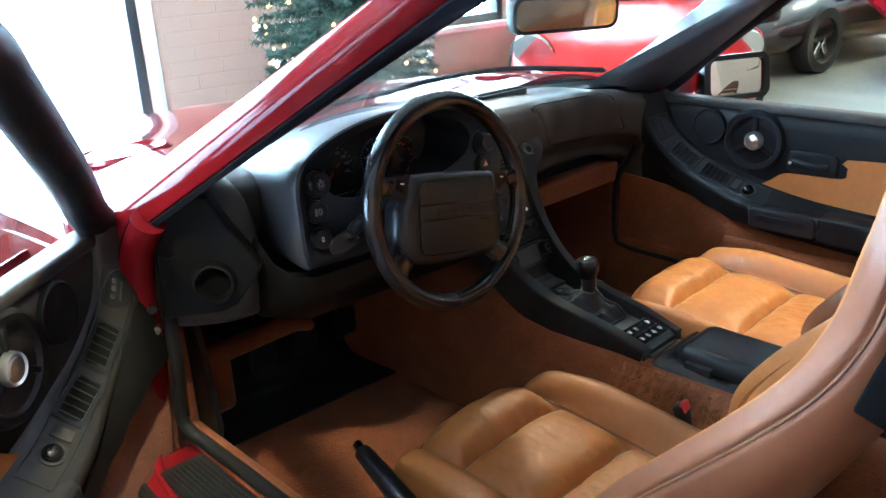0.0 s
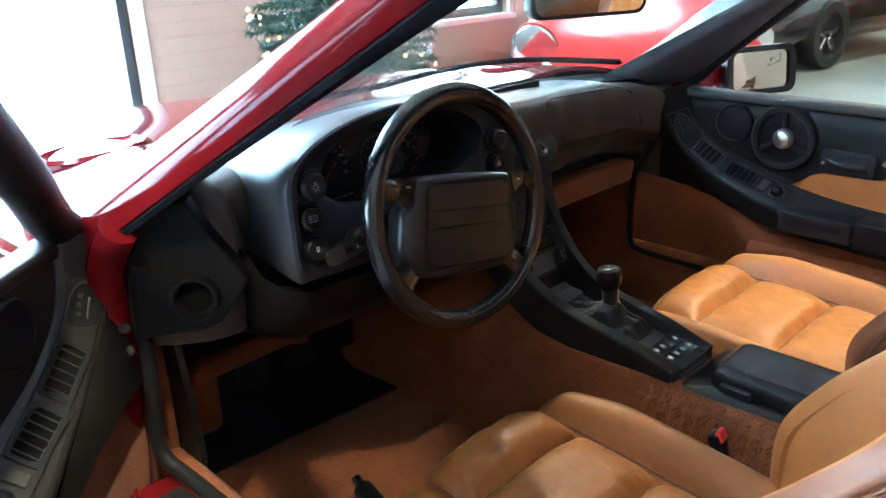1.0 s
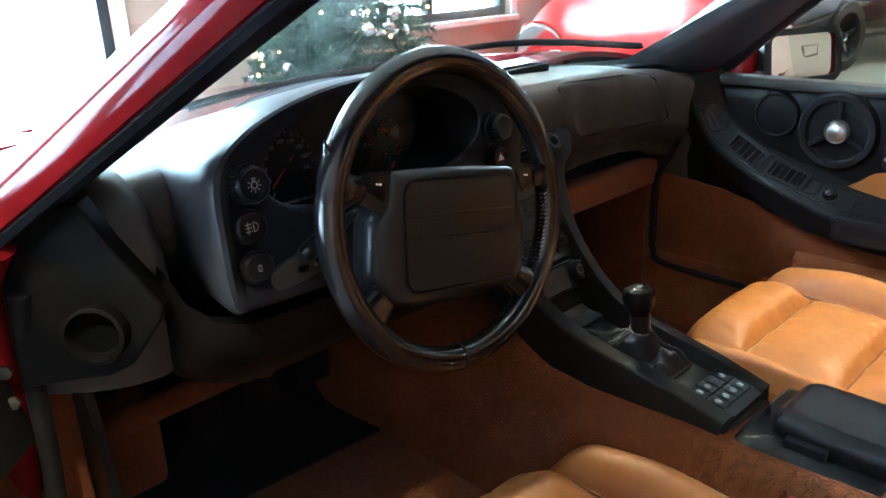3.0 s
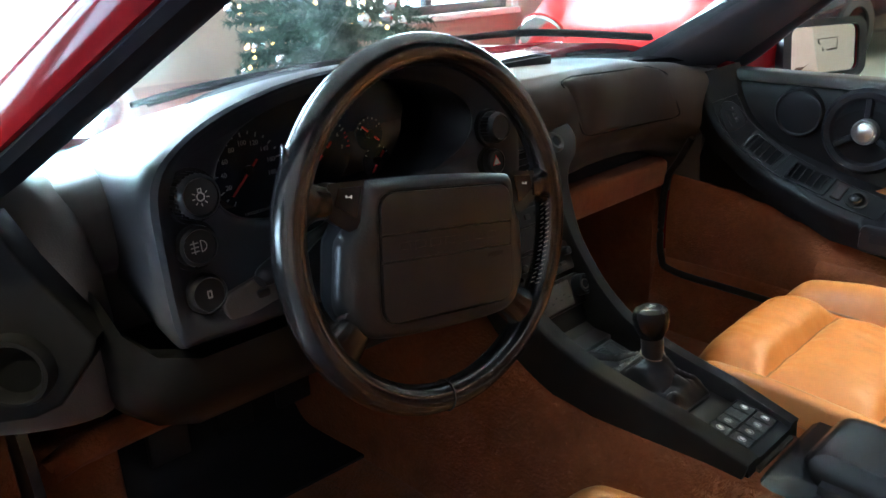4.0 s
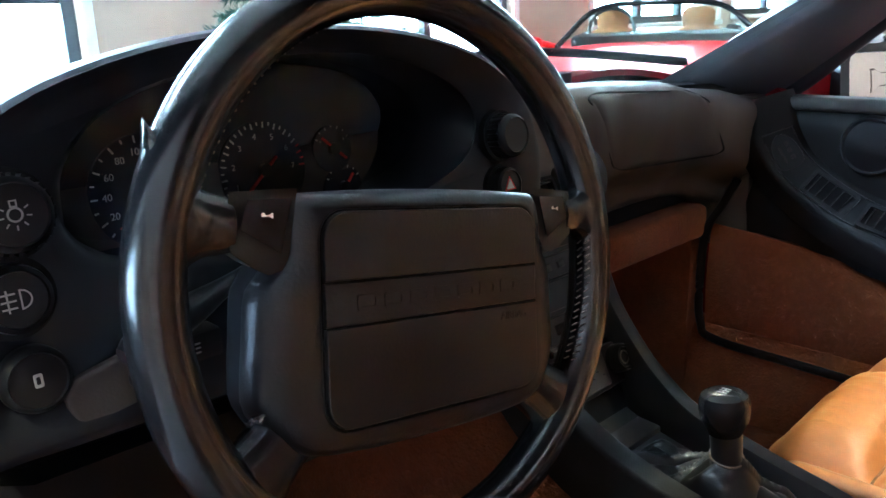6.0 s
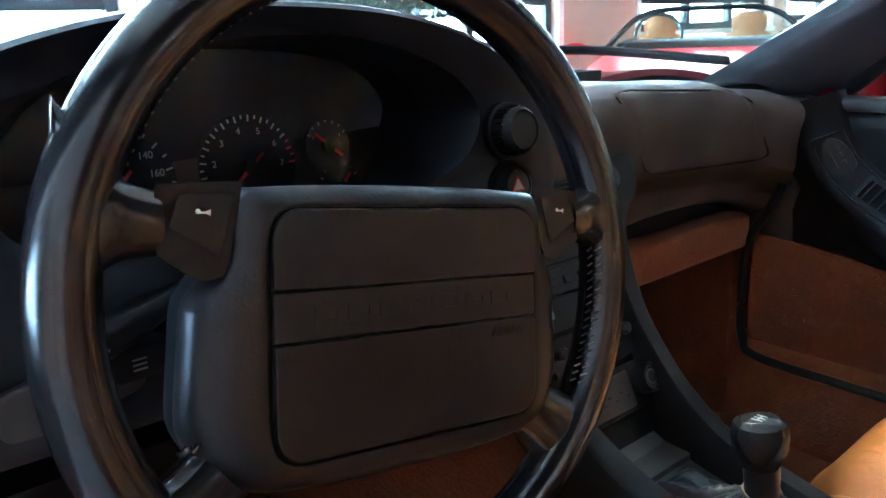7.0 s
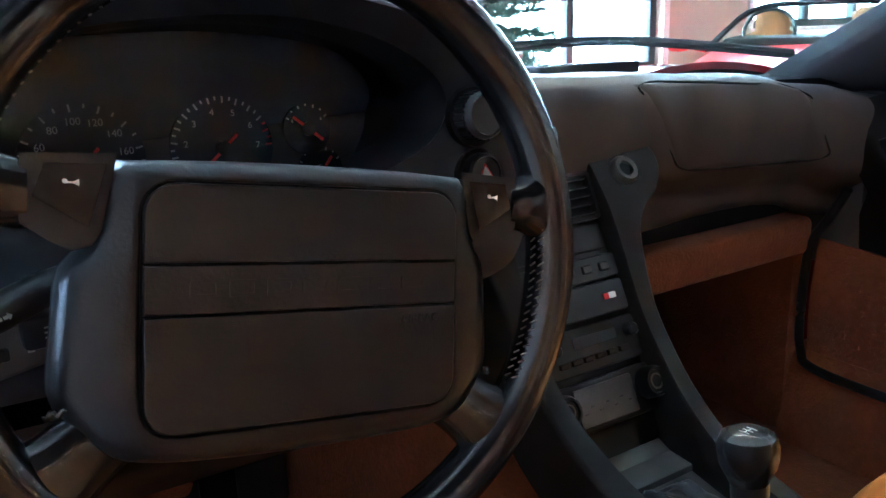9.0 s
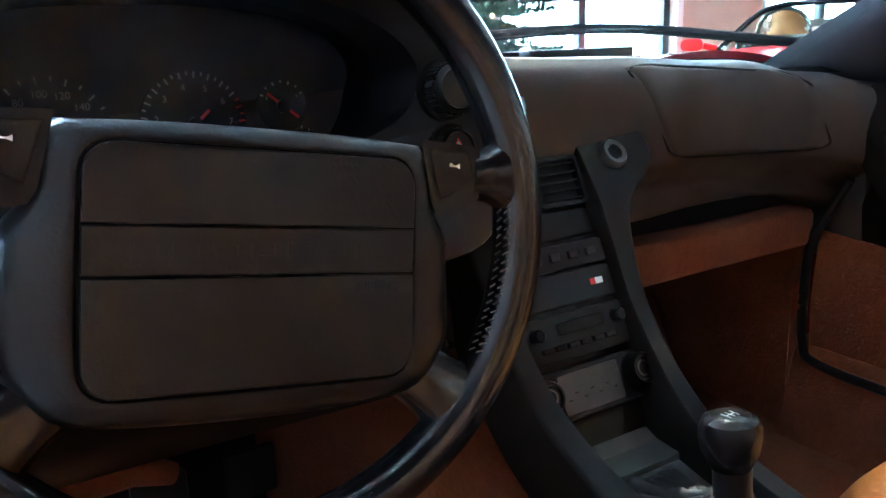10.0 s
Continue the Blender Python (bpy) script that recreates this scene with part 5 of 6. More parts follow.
def cushion_height(u, v, low=False):
    """u across 0..1, v from front 0 to back 1: rolls, pleats and side bolsters."""
    x = abs(2 * u - 1)
    slim = low and u < 0.5
    inner = 0.78 if slim else 0.60
    front = 1 - (1 - step(0.0, 0.20, v)) ** 2
    if x < inner:
        pad = 0
        for a, b, k in ((-0.02, 0.30, 0.038), (0.30, 0.62, 0.030), (0.62, 1.05, 0.030)):
            if a <= v <= b:
                pad = k * pillow(v, a, b, 5.0)
        h = pad * pillow(x, -inner, inner, 6) + 0.008
        h += 0.0034 * noise.noise(Vector((u * 9, v * 9, 3.0))) - (0.0016 if x < 0.5 else 0.0) * max(0, 1 - 7 * abs(noise.noise(Vector((u * 3 + v * 2, v * 4 - u * 2, 7.0))))) + 0.0012 * noise.noise(Vector((u * 30, v * 22, 1.0))) - (0.0 if low else 0.0022) * max(0.0, 1 - 9 * abs(noise.noise(Vector((u * 7 - v * 5, v * 9 + u * 4, 13.0)))))
    else:
        s = (x - inner) / (1 - inner)
        h = 0.004 + (0.034 if slim else 0.062) * max(0.0, math.sin(math.pi * min(1, s * 0.88 + 0.02))) ** 0.65 * (0.45 + 0.55 * step(0.02, 0.42, v))
        h -= 0.05 * step(0.80, 1.0, s)
    return 0.358 + h - 0.085 * (1 - front) - 0.035 * v


def lerp_line(keys, x):
    """A smooth line through (x, value) keys."""
    for i in range(len(keys) - 1):
        if x <= keys[i + 1][0] or i == len(keys) - 2:
            a, b, c, d = (keys[min(max(i + o, 0), len(keys) - 1)][1] for o in (-1, 0, 1, 2))
            t = min(1, max(0, (x - keys[i][0]) / (keys[i + 1][0] - keys[i][0])))
            return 0.5 * (2 * b + (c - a) * t + (2 * a - 5 * b + 4 * c - d) * t * t + (3 * b - a - 3 * c + d) * t ** 3)


def seat(side, m, label, drop):
    s = thing("car_seat", label, "seat", m, group="front seats")

    def top(u, v):
        wx = (0.218 if side > 0 else 0.226) + 0.010 * math.sin(math.pi * v)
        rx = 1 - (0.09 if side > 0 else 0.20) * (1 - step(0, 0.12, v))
        return ((2 * u - 1) * wx * rx, 0.275 - 0.53 * v - (0.010 if side > 0 else 0.03) * (2 * u - 1) ** 2 * (1 - v), cushion_height(u, v, side > 0))
    part("cushion", sheet(top, 110, 100, -0.05), M_TAN, s, "pleated tan leather cushion with side bolsters", smooth=70)
    part("cushion_base", loft([[Vector((x, y, z)) for x, z in ((-0.235, 0.18), (-0.245, 0.30), (0.245, 0.30), (0.235, 0.18))] for y in (0.21, -0.28)]), M_TAN_SHELL, s, "tan seat base")
    part("seat_rail", box(-0.2, -0.16, -0.3, 0.25, 0.14, 0.18, 0.004), M_MATT, s)
    part("seat_rail", box(0.16, 0.2, -0.3, 0.25, 0.14, 0.18, 0.004), M_MATT, s)

    # backrest: (height, half width, panel, bolster crest, back) in depth
    keys = [(0.29, 0.205, -0.262, -0.215, -0.36), (0.36, 0.218, -0.290, -0.200, -0.385), (0.44, 0.228, -0.325, -0.205, -0.41), (0.52, 0.233, -0.375, -0.255, -0.45), (0.60, 0.235, -0.425, -0.325, -0.492), (0.68, 0.234, -0.470, -0.396, -0.530), (0.75, 0.230, -0.505, -0.450, -0.560), (0.82, 0.224, -0.530, -0.482, -0.585), (0.90, 0.215, -0.545, -0.498, -0.605), (0.98, 0.190, -0.550, -0.510, -0.61), (1.03, 0.15, -0.552, -0.535, -0.61), (1.05, 0.10, -0.565, -0.560, -0.605)]

    def level(v):
        z = 0.29 + 0.76 * v
        return [lerp_line([(k[0], k[i]) for k in keys], z) for i in (1, 2, 3, 4)] + [z - drop]

    def back(u, v):
        w, yp, yc, yb, z = level(v)
        x = 2 * u - 1
        ax = abs(x)
        e = step(0.66, 0.96, ax)
        y = yp + (yc - yp) * e
        zz = z + drop
        if ax < 0.62:
            seam = min(abs(zz - c) for c in (0.47, 0.63, 0.79))
            y += 0.014 * (1 - math.exp(-(seam / 0.016) ** 2)) * pillow(ax, -0.62, 0.62, 6)
        y -= 0.034 * max(0.0, (ax - 0.93) / 0.07) ** 2 + 0.010 * math.exp(-((ax - 0.62) / 0.03) ** 2)
        y += 0.0016 * noise.noise(Vector((x * 6, zz * 14, 2.0)))
        return (x * w, y, z)
    part("backrest", sheet(back, 70, 80, -0.03), M_TAN, s, "tan leather backrest with deep side bolsters", smooth=70)

    def shell(u, v):
        w, yp, yc, yb, z = level(v)
        a = math.pi * (1 - u)
        c, q = math.cos(a), math.sin(a)
        front = yc - 0.004
        y = front + (yb - front) * q ** 0.7
        roll = 0.022 * max(0.0, 1 - (front - y) / 0.036) ** 2.2
        seam = 0.0035 * math.exp(-((front - y - 0.038) / 0.006) ** 2)
        return (math.copysign((w + 0.012) * abs(c) ** 0.45 - min(roll + seam, 0.9 * w), c), y, z)
    part("seat_shell", sheet(shell, 160, 60, 0.02), M_TAN_SHELL, s, "tan-brown leather seat back shell with a rounded edge", smooth=70)

    def seam_point(side_u, v):
        """Where the stitched seam runs, behind the shell's rounded edge."""
        w, yp, yc, yb, z = level(v)
        q = (0.038 / max(0.045, yc - 0.004 - yb)) ** (1 / 0.7)
        u = math.asin(min(1.0, q)) / math.pi
        return Vector(shell(u if side_u < 0 else 1 - u, v)) + Vector((side_u * 0.001, 0, 0))
    for k in (-1, 1):
        part("piping", tube([seam_point(k, 0.02 + 0.90 * i / 50) for i in range(51)], 0.0021, 8), M_PIPING, s)
    if side < 0:
        part("belt_guide", join(box(-0.016, 0.012, -0.017, 0.017, -0.020, 0.090, 0.004, 2), box(-0.024, -0.010, -0.010, 0.014, 0.030, 0.088, 0.004, 2)), M_SHADE_BLACK, s, "black plastic belt guide").matrix_local = pose(-0.240, -0.546, 0.815, 16, 0, 0)
    for v in (0.30, 0.62):
        part("seam", tube([Vector(top((0.13 if side > 0 else 0.22) + (0.65 if side > 0 else 0.56) * i / 24, v)) + Vector((0, 0, 0.0005)) for i in range(25)], 0.0022, 6), M_PIPING, s)
    for u in (0.11 if side > 0 else 0.2, 0.8):
        part("seam", tube([Vector(top(u, 0.04 + 0.94 * i / 40)) + Vector((0, 0, 0.0005)) for i in range(41)], 0.0022, 6), M_PIPING, s)
    return s


seat(1, pose(0.394, 0.026, 0.000), "tan leather bucket seat on the passenger side", -0.010)
seat(-1, pose(-0.348, 0.012, -0.050), "tan leather bucket seat on the driver side", -0.050)

# buckle, handbrake
buckle = thing("seat_belt_buckle", "black seat belt buckle with a red button", "buckle", pose(-0.105, -0.088, 0.335, -25, 0, 8))
part("housing", box(-0.016, 0.016, -0.011, 0.011, -0.09, 0.02, 0.005, 2), M_PLASTIC, buckle)
part("release_button", box(-0.013, 0.013, -0.0135, -0.004, 0.004, 0.022, 0.002, 2), M_BUCKLE, buckle, "red release button")
brake = thing("handbrake", "black handbrake lever beside the driver seat", "handbrake")
part("grip", tube([(-0.66, -0.05, 0.34), (-0.635, 0.10, 0.345), (-0.60, 0.24, 0.350)], [0.020, 0.019, 0.016], 16), M_LEATHER_BLACK, brake)
part("button", tube([(-0.60, 0.24, 0.350), (-0.593, 0.265, 0.352)], 0.009, 14), M_CHROME, brake, "chrome release button")
part("base", box(-0.69, -0.63, -0.16, -0.03, 0.25, 0.36, 0.01), M_PLASTIC, brake)

# pedals
for px, lab in ((-0.45, "clutch"), (-0.33, "brake"), (-0.21, "throttle")):
    pd = thing("pedal", "black rubber %s pedal" % lab, "pedal")
    part("pad", box(px - 0.035, px + 0.035, 0.80, 0.815, 0.24, 0.31, 0.005, 2), M_RUBBER, pd)
    part("arm", tube([(px, 0.815, 0.28), (px, 0.84, 0.40), (px, 0.80, 0.55)], 0.008, 8), M_MATT, pd)
kf = thing("kick_flap", "black plastic flap on the driver kick panel", "trim")
part("flap", loft([[Vector((x, y, z)) for y, z in ((0.727, 0.447), (0.674, 0.498), (0.60, 0.518), (0.582, 0.443), (0.565, 0.300), (0.575, 0.272), (0.737, 0.150), (0.746, 0.215))] for x in (-0.702, -0.690)]), M_PLASTIC, kf)
fr = thing("foot_rest", "tan carpeted foot rest on the bulkhead", "foot rest")
part("rest", box(-0.66, -0.52, 0.82, 0.90, 0.16, 0.34, 0.02, 3), M_CARPET, fr)

# mirrors
rv = thing("rear_view_mirror", "black framed rear-view mirror hung from the windscreen", "mirror", look((-0.012, 0.265, 1.034), (-0.75, -1.6, 0.95)) @ pose(0, 0, 0, 0, 180, 0))
part("frame", join(slab(rrect(0.235, 0.070, 0.022, 6), -0.02, 0.004, 0.003, 2)), M_PLASTIC, rv, "black mirror frame")
part("glass", slab(rrect(0.219, 0.056, 0.018, 6), 0.0035, 0.0052), M_MIRROR, rv, "mirror glass")
part("stem", tube([(0, 0.02, -0.018), (0, 0.05, -0.05), (0, 0.10, -0.07)], 0.008, 10), M_PLASTIC, rv)

# wipers
for pts in ([(-0.40, 0.845, 0.808), (-0.26, 0.855, 0.818), (0.02, 0.84, 0.826)], [(-0.02, 0.86, 0.82), (0.20, 0.84, 0.835), (0.42, 0.77, 0.838), (0.69, 0.66, 0.808)]):
    w = thing("wiper", "black windscreen wiper lying on the cowl", "wiper")
    part("arm", tube(catmull(pts, 6), [0.0045 + 0.0035 * math.sin(math.pi * i / 40) for i in range(len(catmull(pts, 6)))], 8), M_MATT, w)
    part("blade", tube([Vector(p) + Vector((0.03, 0.012, -0.006)) for p in catmull(pts, 6)], 0.0032, 6), M_RUBBER, w)

# ---- doors ----
def door(m, label, name, trim, lean=0.0, thick=0.026, deep=0.0):
    """A car door in its own frame: x back from the hinge, y inwards, z up."""
    d = thing(name, label, "car door", kind="structure")

    def put(nm, bm, mat, lab="", parent=None, smooth=40):
        return part(nm, moved(bm, m), mat, parent or d, lab, smooth)

    def plate(outline, y0, y1, bevel=0.003):
        """An outline in (x, z) standing on the panel, from y0 to y1 inwards."""
        return slab(outline, y0, y1, bevel, 2, Matrix(((1, 0, 0, 0), (0, 0, 1, 0), (0, 1, 0, 0), (0, 0, 0, 1))))

    def disc(u, z, y, profile, seg=36):
        return lathe(profile, seg, Matrix(((1, 0, 0, u), (0, 0, 1, y), (0, 1, 0, z), (0, 0, 0, 1))))

    def smooth_line(pts, n=5):
        return [(p.x, p.y) for p in catmull([(x, z, 0) for x, z in pts], n, True)]
    L, nose_x = 1.05, -0.025 if deep else -0.07
    put("outer_skin", sheet(lambda u, v: (L * u, -0.16 + 0.05 * math.sin(math.pi * v), 0.20 + 0.50 * v), 12, 12, 0.01), M_RED, "glossy red door skin")
    put("door_shell", box(0.07, L, -0.14, -0.045, 0.22, 0.70, 0.012), M_RED, "red inner door shell")
    # upper black panel
    def upper(u, v):
        x = L * u
        zlow = lerp_curve([(0.0, 0.485), (0.06, 0.480), (0.30, 0.415), (0.45, 0.41), (1.1, 0.41)], x)
        z = zlow + (0.735 - zlow) * v
        x -= 0.09 * (1 - u) ** 8 * (1 - step(0.49, 0.62, z))
        return (x, 0.0 + 0.006 * math.sin(math.pi * v) - 0.02 * step(0.93, 1, v), z)
    put("upper_panel", sheet(upper, 30, 14, -0.03), trim, "black vinyl upper door panel", smooth=60)
    put("belt_strip", box(0.02, L, -0.045, 0.006, 0.724, 0.748, 0.008, 3), M_GREY, "worn grey belt line strip")
    put("lower_panel", sheet(lambda u, v: (nose_x + (L - nose_x) * u, 0.028 + 0.012 * math.sin(math.pi * v), 0.27 + (lerp_curve([(-0.07, 0.505), (0.06, 0.495), (0.22, 0.465), (1.1, 0.465)], nose_x + (L - nose_x) * u) - 0.27) * v), 12, 8, -0.05), M_CARPET, "tan carpeted lower door panel")
    # sloping strip with switches and vents, then the armrest
    ridge = catmull([(0.005, 0.0, 0.745), (0.035, 0.0, 0.670), (0.078, 0.0, 0.614), (0.16, 0.0, 0.564), (0.25, 0.0, 0.534), (0.34, 0.0, 0.510), (0.5, 0.0, 0.484), (0.75, 0.0, 0.472), (1.02, 0, 0.470)], 6)
    def prot_at(p):
        return 0.050 + 0.035 * step(0.10, 0.36, p.x)

    def cross(i):
        t = (ridge[min(i + 1, len(ridge) - 1)] - ridge[max(i - 1, 0)]).normalized()
        return t, Vector((-t.z, 0, t.x))
    rings = []
    for i, p in enumerate(ridge):
        t, up = cross(i)
        pr = prot_at(p)
        rings.append([p + up * a + Vector((0, b, 0)) for a, b in ((0.044, -0.012), (0.042, 0.004), (0.036, 0.012), (-0.010, pr - 0.004), (-0.016, pr), (-0.026, pr), (-0.060, pr * 0.80), (-0.072, -0.012))])
    put("armrest_strip", loft(rings), trim, "black strip sweeping from the switches into the armrest", smooth=35)

    def flank(u, v):
        x0 = 0.008 + 0.016 * v if deep else -0.041 + 0.062 * v ** 0.8
        x = x0 + (0.62 - x0) * u
        zb = lerp_curve([(-0.05, 0.480), (0.02, 0.500), (0.074, 0.496), (0.15, 0.482 - 0.1 * deep), (0.232, 0.462 - 0.3 * deep), (0.316, 0.440 - 0.6 * deep), (0.45, 0.425 - deep), (0.7, 0.42 - deep)], x)
        zt = lerp_curve([(0.0, 0.64), (0.045, 0.628), (0.085, 0.588), (0.16, 0.542), (0.25, 0.506), (0.34, 0.480), (0.5, 0.460), (0.7, 0.452)], x)
        pr = 0.046 + 0.035 * step(0.10, 0.36, x) + (0.040 * (1 - v) ** 0.7 * (1 - step(0.10, 0.36, x)) if deep else -0.03 * (1 - step(-0.05, 0.05, x)))
        return (x, pr - 0.012 * (1 - v) ** 2 - 0.004 * v, zb + (zt - zb) * v)
    put("strip_flank", sheet(flank, 40, 12, -0.02), M_SHADED_VINYL, "black flank below the switch strip", smooth=60)

    def on_strip(s, off=0.0):
        """A frame on the strip's tilted face at arc share s."""
        i = min(int(s), len(ridge) - 2)
        p = ridge[i].lerp(ridge[i + 1], s - i)
        t, up = cross(i)
        pr = prot_at(p)
        a, b = up * 0.036 + Vector((0, 0.012, 0)), up * -0.010 + Vector((0, pr - 0.004, 0))
        v = (a - b).normalized()
        n = t.cross(v)
        if n.y < 0:
            n = -n
        o = p + (a + b) / 2 + n * off
        return Matrix(((t.x, v.x, n.x, o.x), (t.y, v.y, n.y, o.y), (t.z, v.z, n.z, o.z), (0, 0, 0, 1)))
    sw = put("switch_plate", slab(smooth_line([(-0.03, 0.0), (-0.012, 0.019), (0.03, 0.020), (0.03, -0.020), (-0.012, -0.019)], 4)[::-1], -0.01, 0.0035, 0.002, 2, on_strip(8.0)), M_PLASTIC, "black seat memory switch plate")
    for i in range(3):
        put("button", slab(rrect(0.008, 0.007, 0.002, 2, -0.010 + 0.013 * i, 0.006), 0.003, 0.0065, 0.001, 1, on_strip(8.0)), M_GREY, "", sw)
    put("button", slab(rrect(0.032, 0.004, 0.0015, 2, 0.006, -0.008), 0.003, 0.0055, 0.001, 1, on_strip(8.0)), M_GREY, "", sw)
    for s0 in (16.2, 23.0):
        fm_ = on_strip(s0)
        v = put("air_vent", frame_ring(rrect(0.088, 0.050, 0.006, 4), rrect(0.076, 0.036, 0.004, 4), -0.01, 0.0060, fm_), M_PLASTIC, "black slatted air vent")
        # plate on the strip face; its black imitates a deep shaded vent
        put("vent_shade", slab(rrect(0.078, 0.038, 0.003, 3), -0.012, 0.0026, 0, 1, fm_), M_SHADE_BLACK, "", v)
        for k in range(5):
            put("slat", box(-0.030 + 0.015 * k - 0.0008, -0.030 + 0.015 * k + 0.0010, -0.018, 0.018, 0.0026, 0.0046, 0.0004, 1, fm_), M_GREY, "", v)
    put("strip_bezel", tube([on_strip(q) @ Vector((0, 0.0265, 0.001)) for q in range(5, 33)] + [on_strip(q) @ Vector((0, -0.0265, 0.001)) for q in range(32, 4, -1)], 0.0013, 6, closed=True), M_PLASTIC, "thin raised bezel round the vents")
    fm_ = on_strip(27.4)
    put("window_switch", slab(rrect(0.020, 0.034, 0.003, 3), 0.0, 0.005, 0.002, 2, fm_), M_GREY, "black window switch")
    put("knob_ring", frame_ring([(0.020 * math.cos(q), 0.020 * math.sin(q)) for q in (2 * math.pi * k / 24 for k in range(24))], [(0.016 * math.cos(q), 0.016 * math.sin(q)) for q in (2 * math.pi * k / 24 for k in range(24))], 0.0, 0.003, on_strip(29.6)), M_GREY)
    put("mirror_knob", lathe([(0.0140, 0), (0.0135, 0.008), (0.009, 0.013), (0, 0.0145)], 20, m=on_strip(29.6)), M_PIANO, "small round mirror adjuster")
    # round speaker covers
    put("tweeter", disc(0.190, 0.672, 0.0, [(0.050, -0.005), (0.050, 0.006), (0.046, 0.011), (0.042, 0.009), (0.030, 0.012), (0, 0.013)]), M_MATT, "round black speaker grille")
    sp_ = put("speaker", disc(0.320, 0.650, 0.0, [(0.084, -0.01), (0.083, 0.006), (0.076, 0.014), (0.066, 0.012), (0.060, 0.004), (0.034, 0.002), (0, 0.002)]), M_PLASTIC, "black speaker ring with a chrome badge")
    put("badge", disc(0.320, 0.650, 0.0, [(0.025, 0.0), (0.0245, 0.014), (0.0225, 0.017), (0.020, 0.0135), (0.0175, 0.0135), (0.016, 0.017), (0.006, 0.020), (0, 0.0205)]), M_BADGE, "silver round badge", sp_)
    for k in range(3):
        a = radians(90 + 120 * k)
        put("web", box(0.027, 0.064, -0.006, 0.006, 0.002, 0.012, 0.002, 1, Matrix(((1, 0, 0, 0.320), (0, 0, 1, 0), (0, 1, 0, 0.650), (0, 0, 0, 1))) @ pose(0, 0, 0, 0, 0, math.degrees(a))), M_PLASTIC, "", sp_)
    # handle and tan insert
    tan = smooth_line([(0.345, 0.515), (0.385, 0.55), (0.43, 0.575), (0.56, 0.580), (0.575, 0.615), (0.60, 0.632), (1.0, 0.636), (1.02, 0.50), (0.7, 0.498), (0.45, 0.500)], 4)
    put("tan_insert", plate(tan, 0.0, 0.016, 0.006), M_TAN, "tan leather door insert")
    hd = put("handle_bezel", plate(rrect(0.125, 0.056, 0.012, 4, 0.478, 0.612), 0.0, 0.014, 0.004), M_PLASTIC, "black door handle bezel")
    put("handle_well", plate(rrect(0.095, 0.034, 0.008, 4, 0.476, 0.614), 0.012, 0.0155, 0.001), M_MATT, "", hd)
    put("handle", tube(catmull([(0.432, 0.016, 0.616), (0.46, 0.024, 0.612), (0.50, 0.026, 0.610), (0.52, 0.018, 0.612)], 5), 0.006, 10), M_PLASTIC, "black door pull", hd)
    put("lock_pin", disc(0.424, 0.608, 0.014, [(0.004, 0.0), (0.004, 0.004), (0, 0.005)], 12), M_WHITE, "", hd)
    put("armrest_pad", loft([[Vector((x, 0.088 + a, z + b)) for a, b in ((-0.08, 0.0), (-0.004, 0.0), (0.006, -0.010), (0.006, -0.035), (-0.01, -0.055), (-0.08, -0.06))] for x, z in ((0.36, 0.500), (0.45, 0.502), (0.6, 0.502), (1.0, 0.500))]), trim, "black padded armrest", smooth=50)
    gp = put("door_grip", plate(rrect(0.170, 0.052, 0.010, 4, 0.450, 0.470), 0.080, 0.100, 0.005), M_PLASTIC, "black door grip with a slot")
    put("grip_slot", plate(rrect(0.130, 0.017, 0.006, 4, 0.448, 0.474), 0.098, 0.1015, 0.0008), M_MATT, "", gp)
    put("armrest_block", box(0.542, 1.0, 0.03, 0.104, 0.440, 0.506, 0.008, 3), trim, "separate padded armrest block")
    put("door_pocket", loft([[Vector((x, y, z)) for y, z in ((0.0, 0.24), (0.055, 0.26), (0.06, 0.37), (0.045, 0.385), (0.0, 0.38))] for x in (0.28, 1.0)]), M_CARPET, "carpeted door pocket", smooth=60)
    # window frame and glass
    fr_ = catmull([(0.0, -0.06, 0.75), (0.06, -0.04, 0.79), (0.18, 0.015, 0.88), (0.40, 0.105, 1.03), (0.51, 0.145, 1.10), (0.64, 0.165, 1.13), (0.85, 0.165, 1.12), (0.98, 0.09, 1.0), (1.03, 0.0, 0.85), (1.05, -0.06, 0.75)], 6)
    put("window_frame", tube([p + Vector((0, lean, 0)) for p in fr_], thick, 12, flat=1.0), M_RUBBER, "black window frame with rubber seal", smooth=60)
    def pane(u, v):
        x = 0.19 + 0.80 * u
        ztop = lerp_curve([(0.19, 0.875), (0.40, 1.02), (0.48, 1.09), (0.62, 1.12), (0.85, 1.11), (0.99, 0.98)], x)
        z = 0.745 + (ztop - 0.745) * v
        return (x, -0.065 + lean + 0.60 * (z - 0.745), z)
    g_ = put("window_glass", sheet(pane, 14, 8, 0.004), M_GLASS, "clear side window glass", smooth=60)
    g_.visible_shadow = False
    return d


PASS_M = Matrix(((0, -1, 0, 0.745), (-1, 0, 0, 0.53), (0, 0, 1, 0), (0, 0, 0, 1)))
OPEN = 49.5
ca, sa = math.cos(radians(OPEN)), math.sin(radians(OPEN))
DRIVER_M = Matrix(((-sa, ca, 0, -0.821), (-ca, -sa, 0, 0.609), (0, 0, 1, 0), (0, 0, 0, 1)))
# trim tone carries the light: shaded on the passenger door, lit on the driver's
door(PASS_M, "closed passenger door, black and tan trim", "door_1", M_SHADED_VINYL)
door(DRIVER_M, "open driver door, black vinyl trim with round speakers", "door_2", M_LIT_TRIM, 0.046, 0.033, 0.05)

